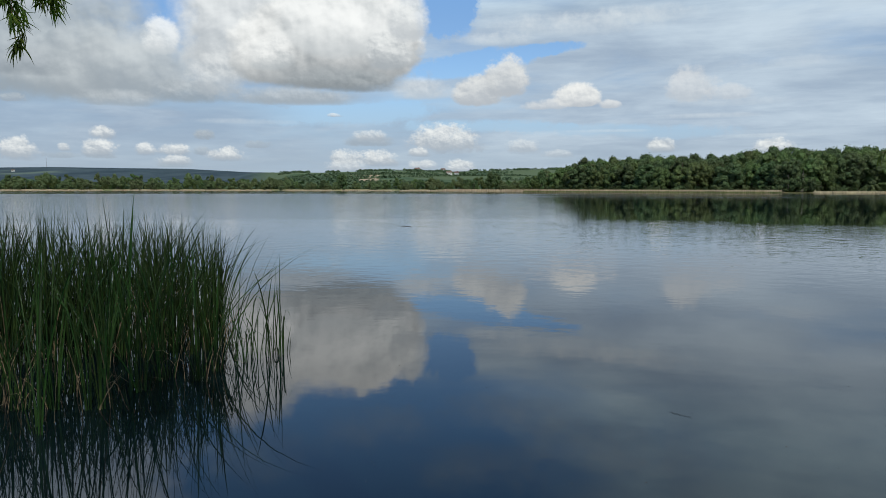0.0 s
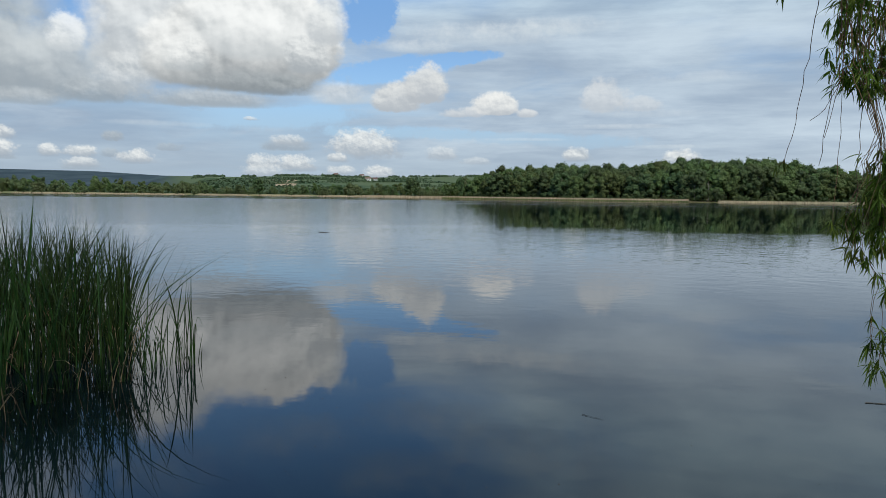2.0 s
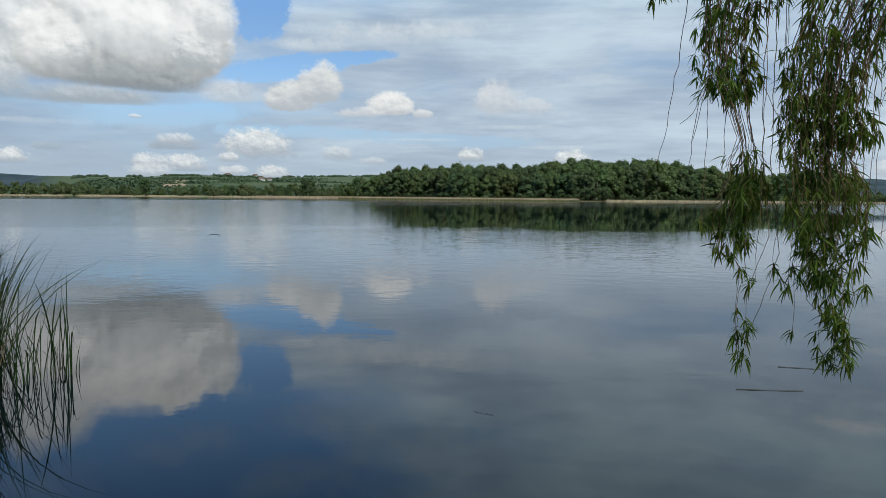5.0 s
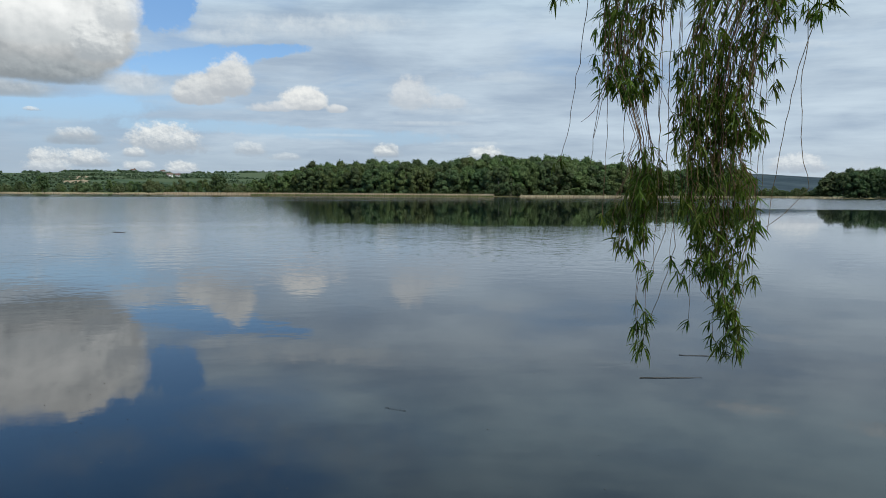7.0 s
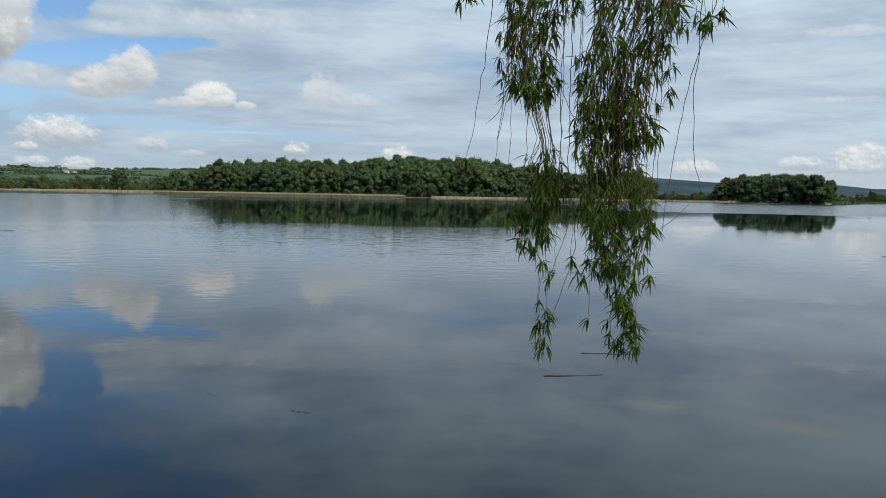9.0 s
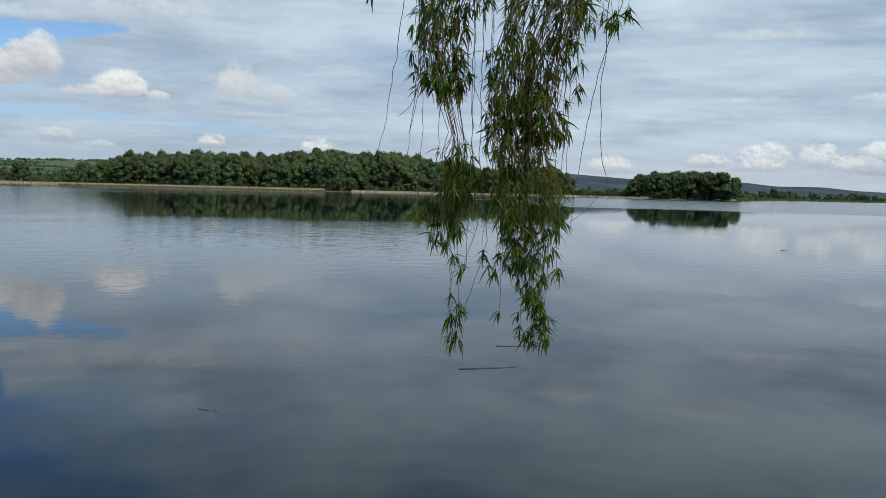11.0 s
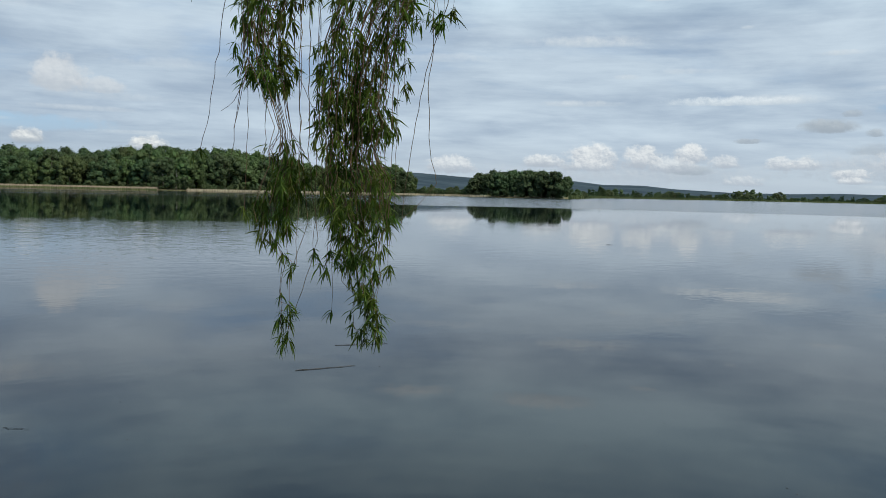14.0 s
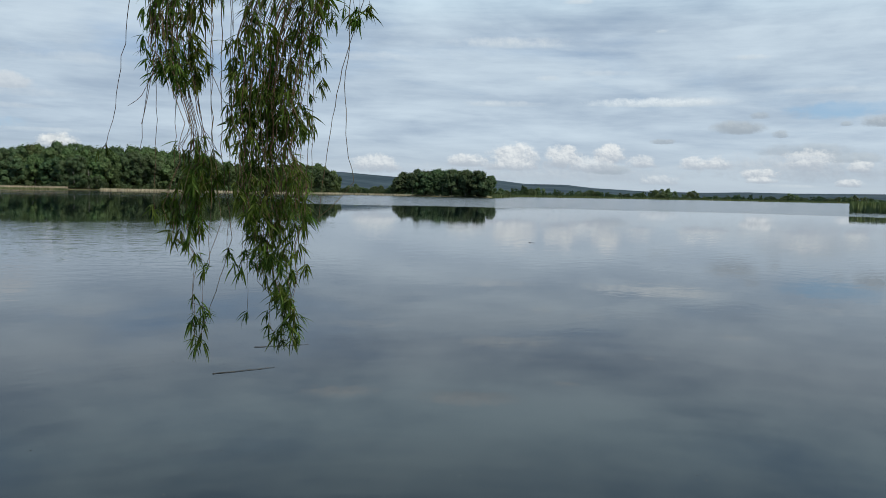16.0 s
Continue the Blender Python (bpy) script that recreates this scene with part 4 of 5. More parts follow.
def cattail_bed():
    rr = random.Random(5)
    green, dry = [], []
    spots = [(rr.uniform(-38.0, -16.0), None) for _ in range(250)]
    spots += [(a + rr.gauss(0, 0.3), b + rr.gauss(0, 0.08)) for a, b in ((-28.0, 6.0), (-27.6, 6.5), (-25.0, 6.4), (-29.6, 6.6), (-22.2, 6.8), (-20.2, 7.1), (-26.4, 7.1), (-24.0, 7.2), (-18.0, 7.0), (-30.6, 7.0), (-16.8, 7.4)) for _ in range(2)]
    for az, r in spots:
        lone = r is not None
        r = r or front_of_bed(az) + rr.random() ** 0.8 * 2.3
        if az > -17.5 and rr.random() < 0.3:
            continue
        foot = at(az, r, -0.25)
        crown = table(az, (-38, 1.62), (-29, 1.57), (-22, 1.53), (-18.5, 1.48), (-16, 1.34)) - 0.06 + 0.02 * (r - 8.5)
        for _ in range(rr.randrange(6, 11)):
            a = rr.uniform(0, 6.28)
            base = foot + Vector((math.cos(a), math.sin(a), 0)) * rr.uniform(0, 0.025)
            tall = (crown + 0.25) * (1.0 - 0.42 * rr.random() ** 1.5)
            if rr.random() < 0.05:
                tall *= 1.06
            green.append(blade(rr, base, tall, rr.uniform(0.009, 0.018), (a, rr.uniform(0.02, 0.5) if rr.random() < 0.7 else rr.uniform(0.3, 0.95)), rr.uniform(0, 6.28), rr.uniform(-0.15, 0.5), rr.uniform(0.55, 0.92) if rr.random() < 0.13 else 0.0, 8))
        for _ in range(rr.randrange(0, 4) + (4 if az < -28.5 else 0)):
            a = rr.uniform(0, 6.28)
            dry.append(blade(rr, foot + Vector((rr.uniform(-.1, .1), rr.uniform(-.1, .1), 0)), rr.uniform(0.5, 1.1), rr.uniform(0.006, 0.012), (a, rr.uniform(0.1, 0.7)), a, rr.uniform(0, 0.5), rr.uniform(0.3, 0.6) if rr.random() < 0.6 else 0.0, 6))
    green.append(blade(rr, at(-22.6, 8.0, -0.25), 1.91, 0.030, (0.6, 0.10), 0.4, 0.1, 0.0, 10))
    green.sort(key=lambda shape: Vector(shape[0][0]).length)
    bed = tagged(new("cattail_bed"), "dense dark green stand of cattails rising from the water", "cattails")
    for verts, faces in green[:300]:
        part("leaf", mesh_from("leaf", verts, faces, CATTAIL), bed)
    tagged(part("leaf_mass", mesh_from("leaf_mass", *join(*green[300:]), CATTAIL), bed), kind="stuff")
    litter = tagged(new("dry_cattail_litter", mesh_from("dry_cattail_litter", *join(*dry), CATTAIL_DRY)), "broken straw-brown cattail leaves at the foot of the stand", "dead leaves", kind="stuff")
    return bed, litter


cattail_bed()


def lone_cattail(seed, az, r, tall, leaves, spread, label):
    """A single cattail plant in open water at the edge of the stand."""
    rr = random.Random(seed)
    root = new("cattail_plant")
    root.location = at(az, r, 0.0)
    tagged(root, label, "cattail", "single cattails beside the stand")
    for k in range(leaves):
        a = rr.uniform(0, 6.28)
        base = Vector((rr.uniform(-.04, .04), rr.uniform(-.04, .04), -0.25))
        h = (tall + 0.25) * (1.0 if k == 0 else rr.uniform(0.4, 0.95))
        part("leaf", mesh_from("leaf", *blade(rr, base, h, rr.uniform(0.009, 0.016), (a, rr.uniform(0.05, spread * 1.9)), rr.uniform(0, 6.28), rr.uniform(0, 0.6), rr.uniform(0.45, 0.8) if rr.random() < 0.25 else 0.0), CATTAIL), root)
    return root


for k, (az, r, tall, leaves, spread) in enumerate(((-15.5, 7.1, 1.40, 7, 0.25), (-15.1, 7.35, 1.35, 6, 0.3), (-14.7, 7.2, 1.28, 6, 0.35), (-14.3, 7.5, 1.22, 6, 0.3), (-13.8, 7.3, 1.15, 5, 0.4),
                                                   (-13.4, 7.6, 1.0, 4, 0.3), (-13.0, 7.4, 1.05, 5, 0.2), (-12.75, 7.55, 0.95, 5, 0.3), (-12.4, 7.5, 0.8, 4, 0.3), (-12.1, 7.4, 1.08, 3, 0.1), (-11.95, 7.5, 0.95, 5, 0.12), (-11.8, 7.45, 0.85, 4, 0.12))):
    lone_cattail(100 + k, az, r * 1.06, tall - 0.04, leaves, spread, "slender dark green cattail plant standing in open water")


# ---------- weeping willow ----------
def leaf_shape(long, wide, curl):
    """A narrow pointed willow leaf, folded along its midrib and curling down; it points along +x."""
    verts, faces = [], []
    n = 5
    for i in range(n + 1):
        f = i / n
        w = wide * 0.5 * math.sin(math.pi * min(1.0, 0.06 + 0.94 * f) ** 0.8) if i < n else 0.0004
        z = -curl * f * f * long
        verts += [(f * long, -w, z + w * 0.5), (f * long, 0, z), (f * long, w, z + w * 0.5)]
        if i:
            o = 3 * (i - 1)
            faces += [(o, o + 1, o + 4, o + 3), (o + 1, o + 2, o + 5, o + 4)]
    return verts, faces


LEAVES = [leaf_shape(l, w, c) for l, w, c in ((0.086, 0.0105, 0.15), (0.074, 0.0098, 0.5), (0.100, 0.0110, 0.35), (0.058, 0.0090, -0.1))]
LEAF_MESHES = [mesh_from("leaf", v, f, LEAF_WILLOW) for v, f in LEAVES]
HANG_AZ = 36.1
HANG = at(HANG_AZ, 4.6)
ACROSS = Vector((math.cos(radians(HANG_AZ)), -math.sin(radians(HANG_AZ)), 0))
DEEP = Vector((math.sin(radians(HANG_AZ)), math.cos(radians(HANG_AZ)), 0))
willow = new("weeping_willow")
willow.location = (1.8, -3.4, 0.1)
tagged(willow, "weeping willow on the bank, its leafy shoots hanging before the lake", "tree")
WILLOW_FOOT = Vector(willow.location)
single_leaves = [0]


def shoot(rr, points, leafy, gap=0.06, singles=False, thick=0.0028, fullness=1.0, clumpy=0.0):
    """A hanging willow shoot through points (world); along the leafy stretches (heights from, to) stand spurs with fans of leaves."""
    path = []
    for i in range(len(points) - 1):
        a, b = Vector(points[i]), Vector(points[i + 1])
        n = max(2, int((b - a).length / 0.07))
        for k in range(n):
            path.append(a.lerp(b, k / n) + Vector((rr.gauss(0, .004), rr.gauss(0, .004), 0)))
    path.append(Vector(points[-1]))
    path = [p - WILLOW_FOOT for p in path]
    radii = [thick * (1.0 - 0.6 * i / len(path)) for i in range(len(path))]
    stem = part("shoot", bpy.data.meshes.new("shoot"), willow, "thin brown hanging shoot")
    shapes, shapes_of_wood = [], [tube(path, radii, 4)]

    def fan(p, out, count):
        """Leaves in a drooping fan at the end of a spur that points along the bearing out."""
        for _ in range(count):
            m = Matrix.Translation(p + Vector((0, 0, rr.uniform(-0.012, 0.022)))) @ Euler((rr.uniform(-.6, .6), rr.triangular(-0.25, 1.45, 0.95), out + rr.gauss(0, 1.1))).to_matrix().to_4x4() @ Matrix.Scale(rr.uniform(0.7, 1.15), 4)
            k = rr.randrange(4)
            if singles and single_leaves[0] < 300:
                single_leaves[0] += 1
                part("leaf", LEAF_MESHES[k], stem, where=m)
            else:
                v, f = LEAVES[k]
                shapes.append(([m @ Vector(q) for q in v], f))

    wait = rr.uniform(0, gap)
    for a, b in zip(path, path[1:]):
        seg = (b - a).length
        while wait < seg:
            p = a.lerp(b, wait / seg)
            wait += gap * rr.uniform(0.6, 1.4)
            world_p = p + WILLOW_FOOT
            if not any(lo <= world_p.z <= hi for hi, lo in leafy):
                continue
            if clumpy and noise.noise((world_p.x * 7.0, world_p.y * 7.0, world_p.z * 5.5)) + rr.uniform(-0.15, 0.15) < clumpy - 0.5:
                continue
            out = rr.uniform(0, 6.28)
            reach = rr.uniform(0.005, 0.055)
            tip = p + Vector((math.cos(out) * reach, math.sin(out) * reach, -reach * rr.uniform(0.1, 0.9)))
            shapes_of_wood.append(tube([p, tip], [0.0014, 0.0009], 3))
            fan(tip, -out if rr.random() < 0.2 else out, max(3, int(rr.uniform(6, 12) * fullness)))
        wait -= seg
    if leafy:
        for _ in range(2):
            fan(path[-1], rr.uniform(0, 6.28), 5)
    stem.data = mesh_from("shoot", *join(*shapes_of_wood), TWIG)
    if shapes:
        tagged(part("foliage", mesh_from("foliage", *join(*shapes), LEAF_WILLOW), stem), kind="stuff")
    return stem


def hang(across, z, deep=0.0):
    return HANG + ACROSS * across + DEEP * deep + Vector((0, 0, z))


wr = random.Random(8)
LIMB_Z = 4.3
# outline of the two tresses: height, then how far each side reaches
FIRST = ((4.3, -0.22, 0.12), (3.2, -0.30, 0.15), (2.83, -0.32, 0.17), (2.66, -0.32, 0.08), (2.49, -0.31, 0.07), (2.41, -0.31, 0.07), (2.32, -0.24, 0.07), (2.24, -0.2, 0.06), (2.02, -0.09, 0.06), (1.9, -0.14, 0.12), (1.82, -0.13, 0.11), (1.67, -0.2, 0.09), (1.58, -0.23, 0.09), (1.49, -0.21, 0.08), (1.4, -0.2, 0.08), (1.3, -0.07, 0.04), (1.27, -0.07, 0.07), (1.09, -0.09, 0.06), (0.95, -0.08, 0.06), (0.81, -0.09, 0.05), (0.76, -0.04, 0.09), (0.71, -0.04, 0.08))
SECOND = ((4.3, 0.15, 0.72), (3.2, 0.22, 0.80), (2.8, 0.24, 0.79), (2.64, 0.18, 0.72), (2.48, 0.15, 0.65), (2.31, 0.14, 0.62), (2.15, 0.14, 0.58), (2.07, 0.11, 0.63), (1.98, 0.16, 0.59), (1.9, 0.17, 0.56), (1.82, 0.15, 0.61), (1.75, 0.15, 0.66), (1.67, 0.14, 0.66), (1.58, 0.17, 0.64), (1.5, 0.21, 0.64), (1.41, 0.21, 0.59), (1.33, 0.21, 0.58), (1.24, 0.23, 0.6), (1.16, 0.23, 0.61), (1.08, 0.35, 0.56), (0.99, 0.34, 0.56), (0.9, 0.34, 0.59), (0.82, 0.37, 0.59), (0.78, 0.39, 0.57))


def along(outline, f, top, bottom, rr, d, slim=1.0):
    """Points of a shoot that keeps the share f between the two sides of a tress."""
    rows = [r for r in outline if bottom + 0.04 < r[0] <= top]
    wobble = rr.uniform(-0.02, 0.02)
    pts = [hang(l + (r - l) * (0.08 + 0.84 * (f if z < 2.0 else 0.55 + (f - 0.55) * slim)) + wobble * math.sin(z * 5.0), z, d) for z, l, r in rows]
    zs = [r[0] for r in outline][::-1]
    l, r = np.interp(bottom, zs, [r[1] for r in outline][::-1]), np.interp(bottom, zs, [r[2] for r in outline][::-1])
    return pts + [hang(float(l + (r - l) * (0.08 + 0.84 * f)), bottom, d)]


# the long lower tips: their leaves are single pieces
for f, bottom, leafy in ((0.45, 0.80, ((2.0, 1.30), (1.27, 1.20), (1.10, 0.70))), (0.75, 0.85, ((1.9, 1.45), (1.08, 0.76))), (0.30, 0.90, ((1.9, 1.6), (1.02, 0.8)))):
    shoot(wr, along(FIRST, f, 4.3, bottom, wr, wr.uniform(-.05, .05)), leafy, 0.055, True)
for f, bottom in ((0.2, 0.84), (0.45, 0.80), (0.7, 0.82), (0.9, 0.84), (0.55, 0.92)):
    shoot(wr, along(SECOND, f, 4.3, bottom, wr, wr.uniform(-.08, .08)), ((2.6, 1.5), (1.10, bottom - 0.1)), 0.06, True)
# the first tress: a thick tassel, bare stems, a second tassel with a tail on one side
for k in range(14):
    f = (k + wr.random()) / 14
    end = 2.22 + 0.35 * abs(f - 0.55) ** 1.5 + wr.uniform(-.03, .09)
    shoot(wr, along(FIRST, f, 4.3, end, wr, wr.uniform(-.2, .2)), ((4.1, end - 0.1),), 0.046, clumpy=0.30)
for k in range(13):
    f = (k + wr.random()) / 13
    end = (1.42 if f < 0.35 else 1.50) + wr.uniform(-.04, .24)
    shoot(wr, along(FIRST, f, 4.3, end, wr, wr.uniform(-.12, .12), 0.5), ((wr.uniform(1.86, 2.03), end - 0.1),), 0.058, fullness=0.85, clumpy=0.30)
# the second, longer tress: ragged, full of bare brown stems
for k in range(27):
    f = (k + wr.random()) / 27
    end = 1.20 + 0.75 * abs(f - 0.50) * (1.2 if f > 0.5 else 0.6) + wr.uniform(-.06, .35)
    shoot(wr, along(SECOND, f, 4.3, end, wr, wr.uniform(-.25, .25)), ((4.1, end - 0.1),), wr.uniform(0.055, 0.085), fullness=0.9, clumpy=0.42)
for k in range(16):
    f = (k + wr.random()) / 16
    end = wr.uniform(0.88, 1.35) if 0.25 < f < 0.92 else wr.uniform(1.25, 1.6)
    shoot(wr, along(SECOND, f, 4.3, end, wr, wr.uniform(-.2, .2)), ((end + wr.uniform(0.10, 0.30), end - 0.1), (2.3, 2.0)), 0.06, clumpy=0.2)
for k in range(16):
    shoot(wr, along(SECOND if k > 3 else FIRST, wr.random(), 4.3, wr.uniform(1.35, 1.9), wr, wr.uniform(-.25, .2)), (), thick=0.0032)
# loose outer tufts and bare shoots
for across, z in ((0.94, 2.67), (0.88, 2.61), (0.79, 2.65), (0.73, 2.66), (0.65, 2.47), (0.65, 2.34), (0.66, 2.22), (0.61, 2.06), (-0.46, 2.8), (0.69, 2.57), (0.18, 2.45), (0.17, 2.3), (-0.14, 1.33), (0.26, 0.89), (0.15, 1.24), (0.61, 1.48), (0.58, 1.17), (-0.23, 1.48), (0.23, 1.16), (0.3, 1.18), (0.06, 1.19), (0.44, 1.2), (0.54, 1.27), (-0.48, 2.78), (0.86, 2.62)):
    d = wr.uniform(-.15, .15)
    high = wr.uniform(0.02, 0.07)
    shoot(wr, [hang(across + 0.03, LIMB_Z, d), hang(across + 0.01, z + 0.5, d), hang(across, z + 0.06, d)], ((z + 0.07 + high, z - 0.1),), 0.05)
for line in (((-0.32, 3.4), (-0.36, 2.75), (-0.45, 2.12), (-0.50, 1.90)), ((-0.20, 3.2), (-0.26, 2.4), (-0.32, 1.88)), ((-0.24, 2.3), (-0.30, 2.18), (-0.37, 2.12)), ((-0.22, 2.35), (-0.26, 2.15), (-0.29, 2.02)),
             ((0.95, 3.5), (0.92, 2.8), (0.80, 2.40), (0.745, 2.10), (0.695, 1.75), (0.67, 1.50)), ((0.84, 2.60), (0.815, 2.3), (0.82, 2.02), (0.87, 1.74), (0.75, 1.59), (0.66, 1.52)),
             ((0.03, 2.4), (0.12, 2.20), (0.17, 2.10)), ((0.12, 1.85), (0.18, 1.40), (0.06, 1.02), (0.02, 0.86)), ((0.07, 2.0), (0.12, 1.5), (0.04, 1.25))):
    d = wr.uniform(-.1, .1)
    tip = line[-1][1]
    shoot(wr, [hang(line[0][0], LIMB_Z, d)] + [hang(a, z, d) for a, z in line], ((tip + 0.03, tip - 0.05),) if line[0][0] < -0.3 else (), 0.04, thick=0.0035, fullness=0.6)
# shoots over the cattails
for az, z in ((-30.6, 2.30), (-29.9, 2.45), (-29.2, 2.40), (-28.7, 2.22), (-28.2, 2.36), (-27.5, 2.52), (-27.0, 2.46), (-26.6, 2.40), (-26.2, 2.40), (-31.5, 2.3), (-32.2, 2.2), (-29.6, 2.52), (-28.9, 2.3), (-28.4, 2.5), (-27.2, 2.4), (-26.8, 2.55), (-30.2, 2.5), (-27.8, 2.62)):
    p = at(az, 3.9 + wr.uniform(-.15, .15))
    shoot(wr, [p + Vector((-0.2, 0, LIMB_Z)), p + Vector((-.1, 0, 3.2)), p + Vector((0, 0, z + 0.12))], ((4.0, z - 0.1),), 0.045)


def willow_wood():
    """Trunk, limbs and crown of the willow, standing behind the viewer, all out of view."""
    o = WILLOW_FOOT
    trunk = tube([(0, 0, -0.5), (0.05, 0.1, 0.8), (0.0, 0.4, 2.2), (-0.2, 0.9, 3.6)], [0.48, 0.36, 0.32, 0.26], 12)
    part("trunk", mesh_from("trunk", *trunk, BARK, True), willow, "furrowed grey-brown willow trunk")
    over = hang(0.3, LIMB_Z)
    left = at(-29, 3.9, LIMB_Z)
    for tip, side in ((over, 0.5), (left, -0.6)):
        end = tip - o
        ax = ACROSS if side > 0 else Vector((1, -0.3, 0)).normalized()
        path = [(-0.2, 0.9, 3.5), end * 0.45 + Vector((0, 0, 3.4)), end * 0.8 + Vector((0, 0, 1.2)), end + Vector((0, 0, 0.15))]
        part("limb", mesh_from("limb", *tube(path, [0.2, 0.14, 0.09, 0.05], 8), BARK, True), willow, "arching willow limb")
        part("branch", mesh_from("branch", *tube([end - ax * 0.85, end - ax * 0.3 + Vector((0, 0, .06)), end + Vector((0, 0, .12)), end + ax * 0.4 + Vector((0, 0, .05)), end + ax * 0.95], [0.012, 0.03, 0.05, 0.03, 0.012], 6), BARK, True), willow, "branch that the shoots hang from")
    # unseen leaf mass, added overhead to keep the sun off shoots and cattails
    rr = random.Random(31)
    shapes = []
    for _ in range(470):
        while True:
            p = Vector((rr.uniform(-1, 1), rr.uniform(-1, 1), rr.uniform(-0.6, 1)))
            if p.length < 1:
                break
        c = Vector((-1.6 + p.x * 6.5, 3.0 + p.y * 5.6, 6.7 + p.z * 2.2))
        for _ in range(34):
            m = Matrix.Translation(c + Vector((rr.gauss(0, .45), rr.gauss(0, .45), rr.gauss(0, .4)))) @ Euler((rr.uniform(-.6, .6), rr.uniform(0.1, 1.4), rr.uniform(0, 6.28))).to_matrix().to_4x4() @ Matrix.Scale(rr.uniform(2.0, 3.2), 4)
            v, f = LEAVES[3]
            shapes.append(([m @ Vector(q) for q in v[::3] + v[2::3]], [(i, i + 1, i + 7, i + 6) for i in range(5)]))
    tagged(part("crown", mesh_from("crown", *join(*shapes), LEAF_WILLOW), willow, "unseen broad crown of narrow green leaves, added for its shade"), kind="stuff")


willow_wood()


# ---------- driftwood and floating bits ----------
def drift_stick(seed, a, b, thick, label):
    rr = random.Random(seed)
    a, b = Vector((*a, 0.004)), Vector((*b, 0.004))
    side = Vector((-(b - a).y, (b - a).x, 0)).normalized()
    n = 9
    path = [a.lerp(b, i / n) - a + side * rr.gauss(0, 0.006) for i in range(n + 1)]
    root = tagged(new("stick", mesh_from("stick", *tube(path, [thick * (1 - 0.5 * i / n) for i in range(n + 1)], 6), STICK)), label, "stick", "sticks afloat")
    root.location = a
    return root


drift_stick(1, (4.22, 5.90), (4.78, 5.73), 0.0035, "dark wet stick afloat on the still lake")
drift_stick(2, (5.20, 6.62), (5.72, 6.36), 0.003, "thin dark stick afloat under the willow shoots")
drift_stick(3, (1.73, 5.72), (1.85, 5.58), 0.0022, "short dark twig afloat on the lake")
drift_stick(4, at(-3.1, 34.0).xy, at(-2.4, 34.1).xy, 0.010, "dark branch afloat far out on the lake")
drift_stick(5, at(56.8, 27.4).xy, at(57.2, 27.3).xy, 0.008, "dark driftwood piece afloat on the lake")


def floating_bits():
    """Seeds and scum flecks on the near water."""
    rr = random.Random(77)
    verts, faces = [], []
    for _ in range(170):
        az = rr.uniform(-20, 80)
        p = at(az, rr.uniform(3.9, 9.0))
        if rr.random() < 0.2:
            p = at(-4 + rr.gauss(0, 1.6), 6.0 + rr.gauss(0, 0.8))
        s = rr.uniform(0.002, 0.006)
        o = len(verts)
        verts += [(p.x + s * math.cos(k * 1.2566), p.y + s * math.sin(k * 1.2566), 0.001) for k in range(5)] + [(p.x, p.y, s * 0.7)]
        faces += [(o + k, o + (k + 1) % 5, o + 5) for k in range(5)]
    return tagged(new("floating_seeds", mesh_from("floating_seeds", verts, faces, STICK)), "dark seeds and flecks scattered on the still water", "debris", kind="stuff")


floating_bits()


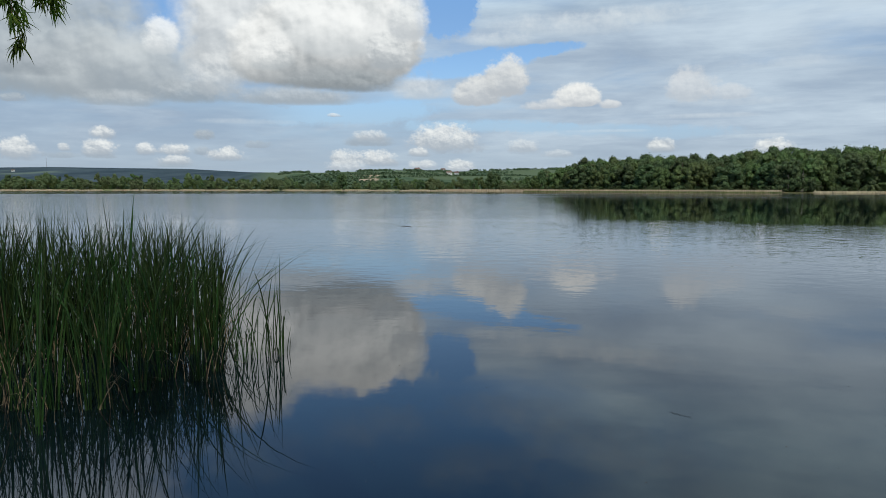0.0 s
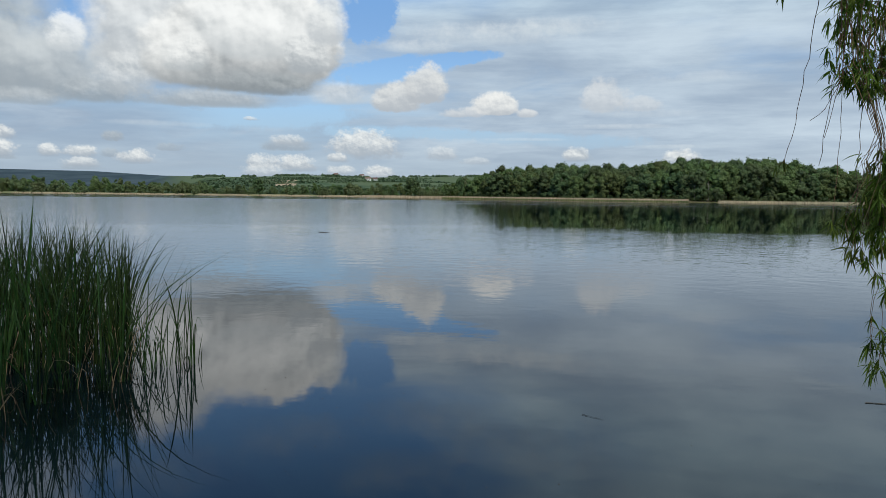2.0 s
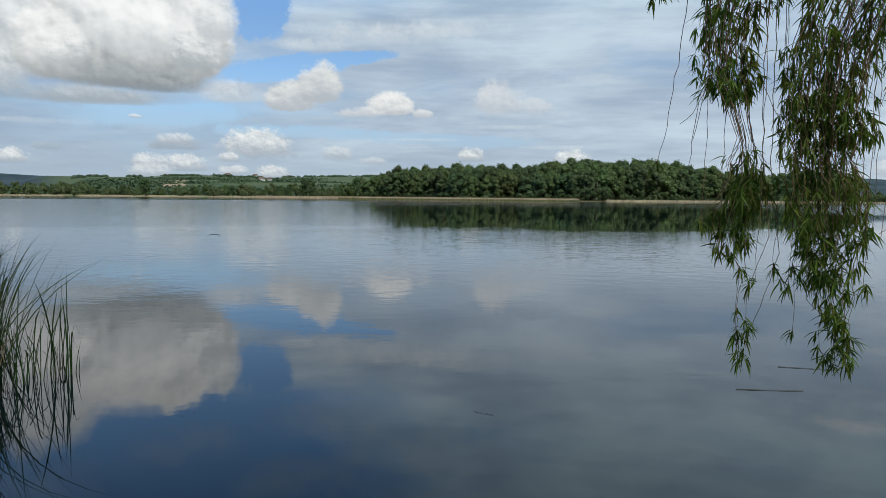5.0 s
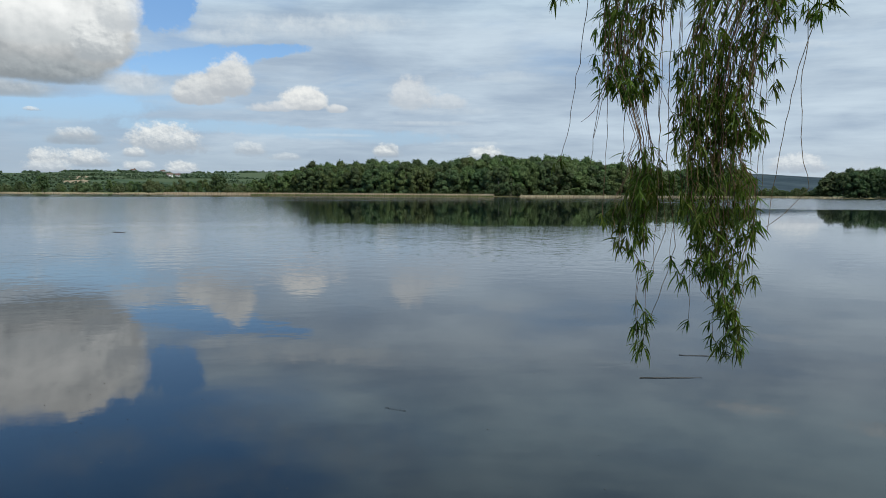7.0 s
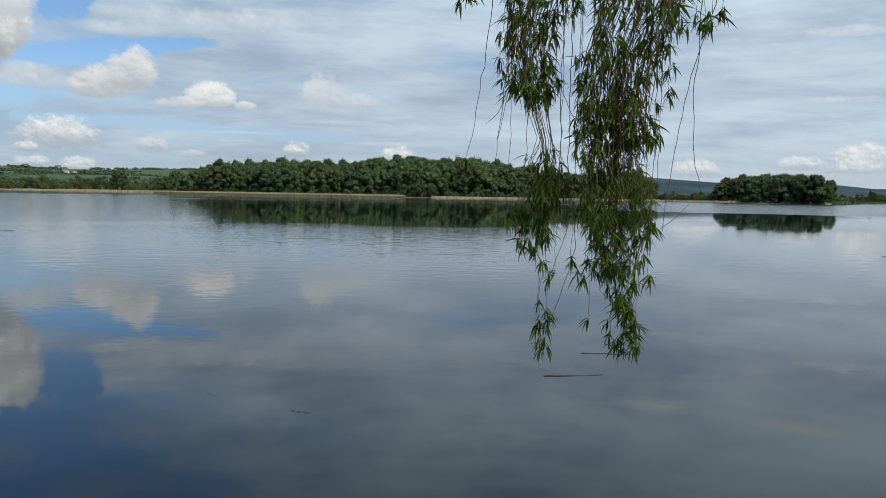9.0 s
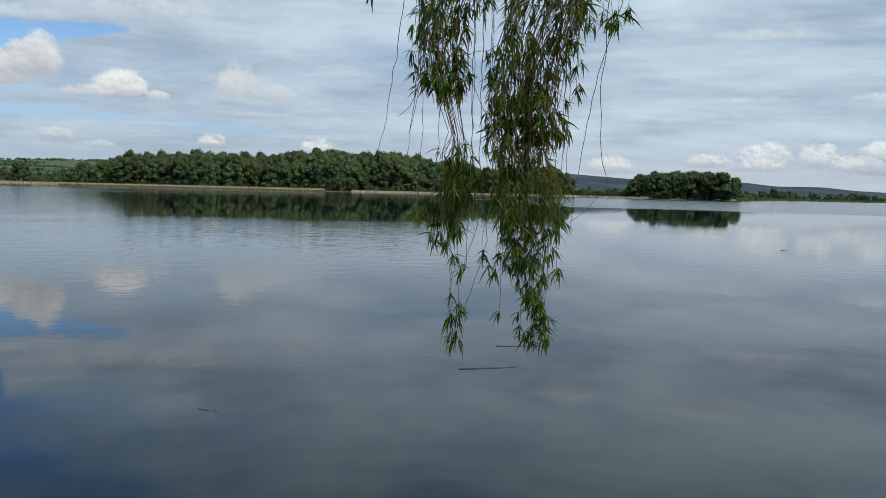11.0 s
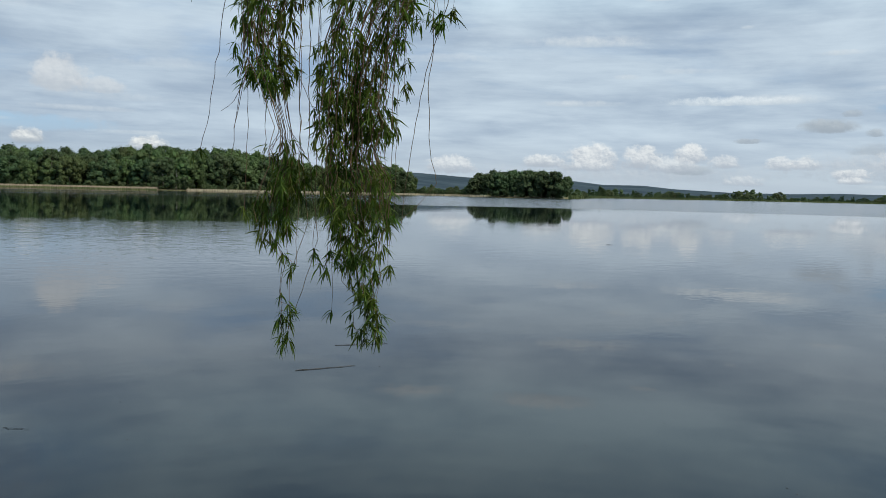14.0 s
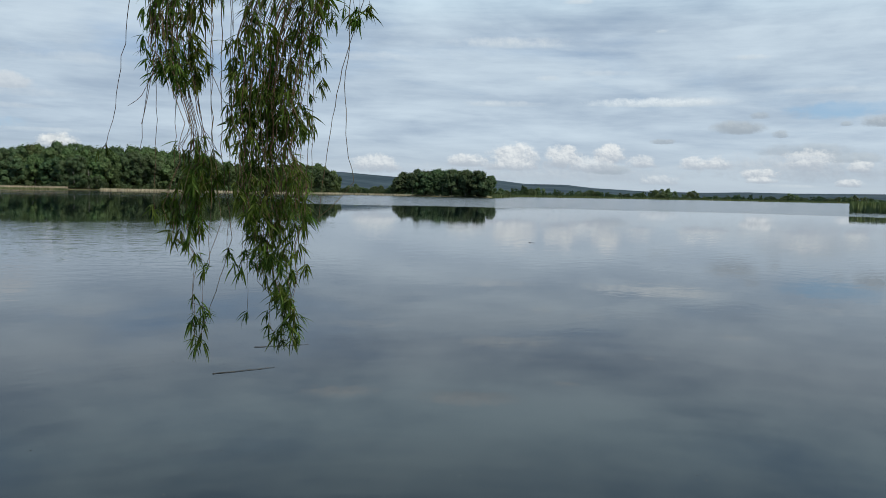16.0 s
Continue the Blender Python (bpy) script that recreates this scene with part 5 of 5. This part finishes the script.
# ---------- far houses and the mast ----------
def house(az, r, wide, deep, high, turn, label):
    """A plain house with gabled roof, chimney, door and windows."""
    root = new("house")
    p = ground_at(at(az, r))
    root.matrix_basis = Matrix.Translation(p) @ Matrix.Rotation(-radians(az) + turn, 4, "Z")
    tagged(root, label, "house", "hillside houses")
    w, d = wide / 2, deep / 2
    part("wall", mesh_from("wall", *box(-w, w, -d, d, -2.0, high), WHITEWASH), root)
    e, g = 0.5, deep * 0.42
    roof = ([(-w - e, -d - e, high - 0.2), (w + e, -d - e, high - 0.2), (w + e, d + e, high - 0.2), (-w - e, d + e, high - 0.2), (-w - e, 0, high + g), (w + e, 0, high + g)],
            [(3, 2, 1, 0), (0, 1, 5, 4), (2, 3, 4, 5), (0, 4, 3), (1, 2, 5)])
    top = part("roof", mesh_from("roof", *roof, ROOF), root, "red-brown tiled roof")
    part("chimney", mesh_from("chimney", *box(w * 0.4, w * 0.4 + 0.9, -0.45, 0.45, high + g * 0.4, high + g + 1.0), ROOF), top)
    n = max(2, int(wide / 3.5))
    for k in range(n):
        x = -w + wide * (k + 0.5) / n
        part("window", mesh_from("window", *box(x - 0.6, x + 0.6, -d - 0.05, -d + 0.1, high * 0.45, high * 0.45 + 1.4), DARK_GLASS), root, "dark window")


house(0.45, 1290, 9, 7, 4.0, 0.2, "white rendered house with a red-brown roof on the slope")
house(1.0, 1300, 7, 6, 3.2, -0.3, "white farm building beside hedges on the slope")
house(-1.9, 1650, 9, 7, 4, 0.0, "small white house near the hilltop")
house(0.0, 1680, 9, 7, 4, 0.4, "small pale house near the hilltop")
house(-29.2, 2200, 8, 6, 2.6, 0.1, "white house at the foot of the wooded ridge")


def mast(az, r, tall):
    root = new("radio_mast")
    p = ground_at(at(az, r))
    root.location = p
    tagged(root, "slim grey radio mast on the wooded ridge", "mast")
    legs = [tube([(math.cos(k * 2.094) * 1.4, math.sin(k * 2.094) * 1.4, -2), (math.cos(k * 2.094) * 0.35, math.sin(k * 2.094) * 0.35, tall)], [0.35, 0.2], 4) for k in range(3)]
    for leg in legs:
        part("leg", mesh_from("leg", *leg, STEEL), root)
    part("top_antenna", mesh_from("top_antenna", *tube([(0, 0, tall - 1), (0, 0, tall + 8)], [0.3, 0.15], 5), STEEL), root)
    for z in range(6, int(tall), 8):
        part("brace", mesh_from("brace", *tube([(1.2 - z / tall, 0, z), (-0.6, 0.6, z + 1.5)], [0.15, 0.15], 4), STEEL), root)


mast(-27.25, 3000, 34)
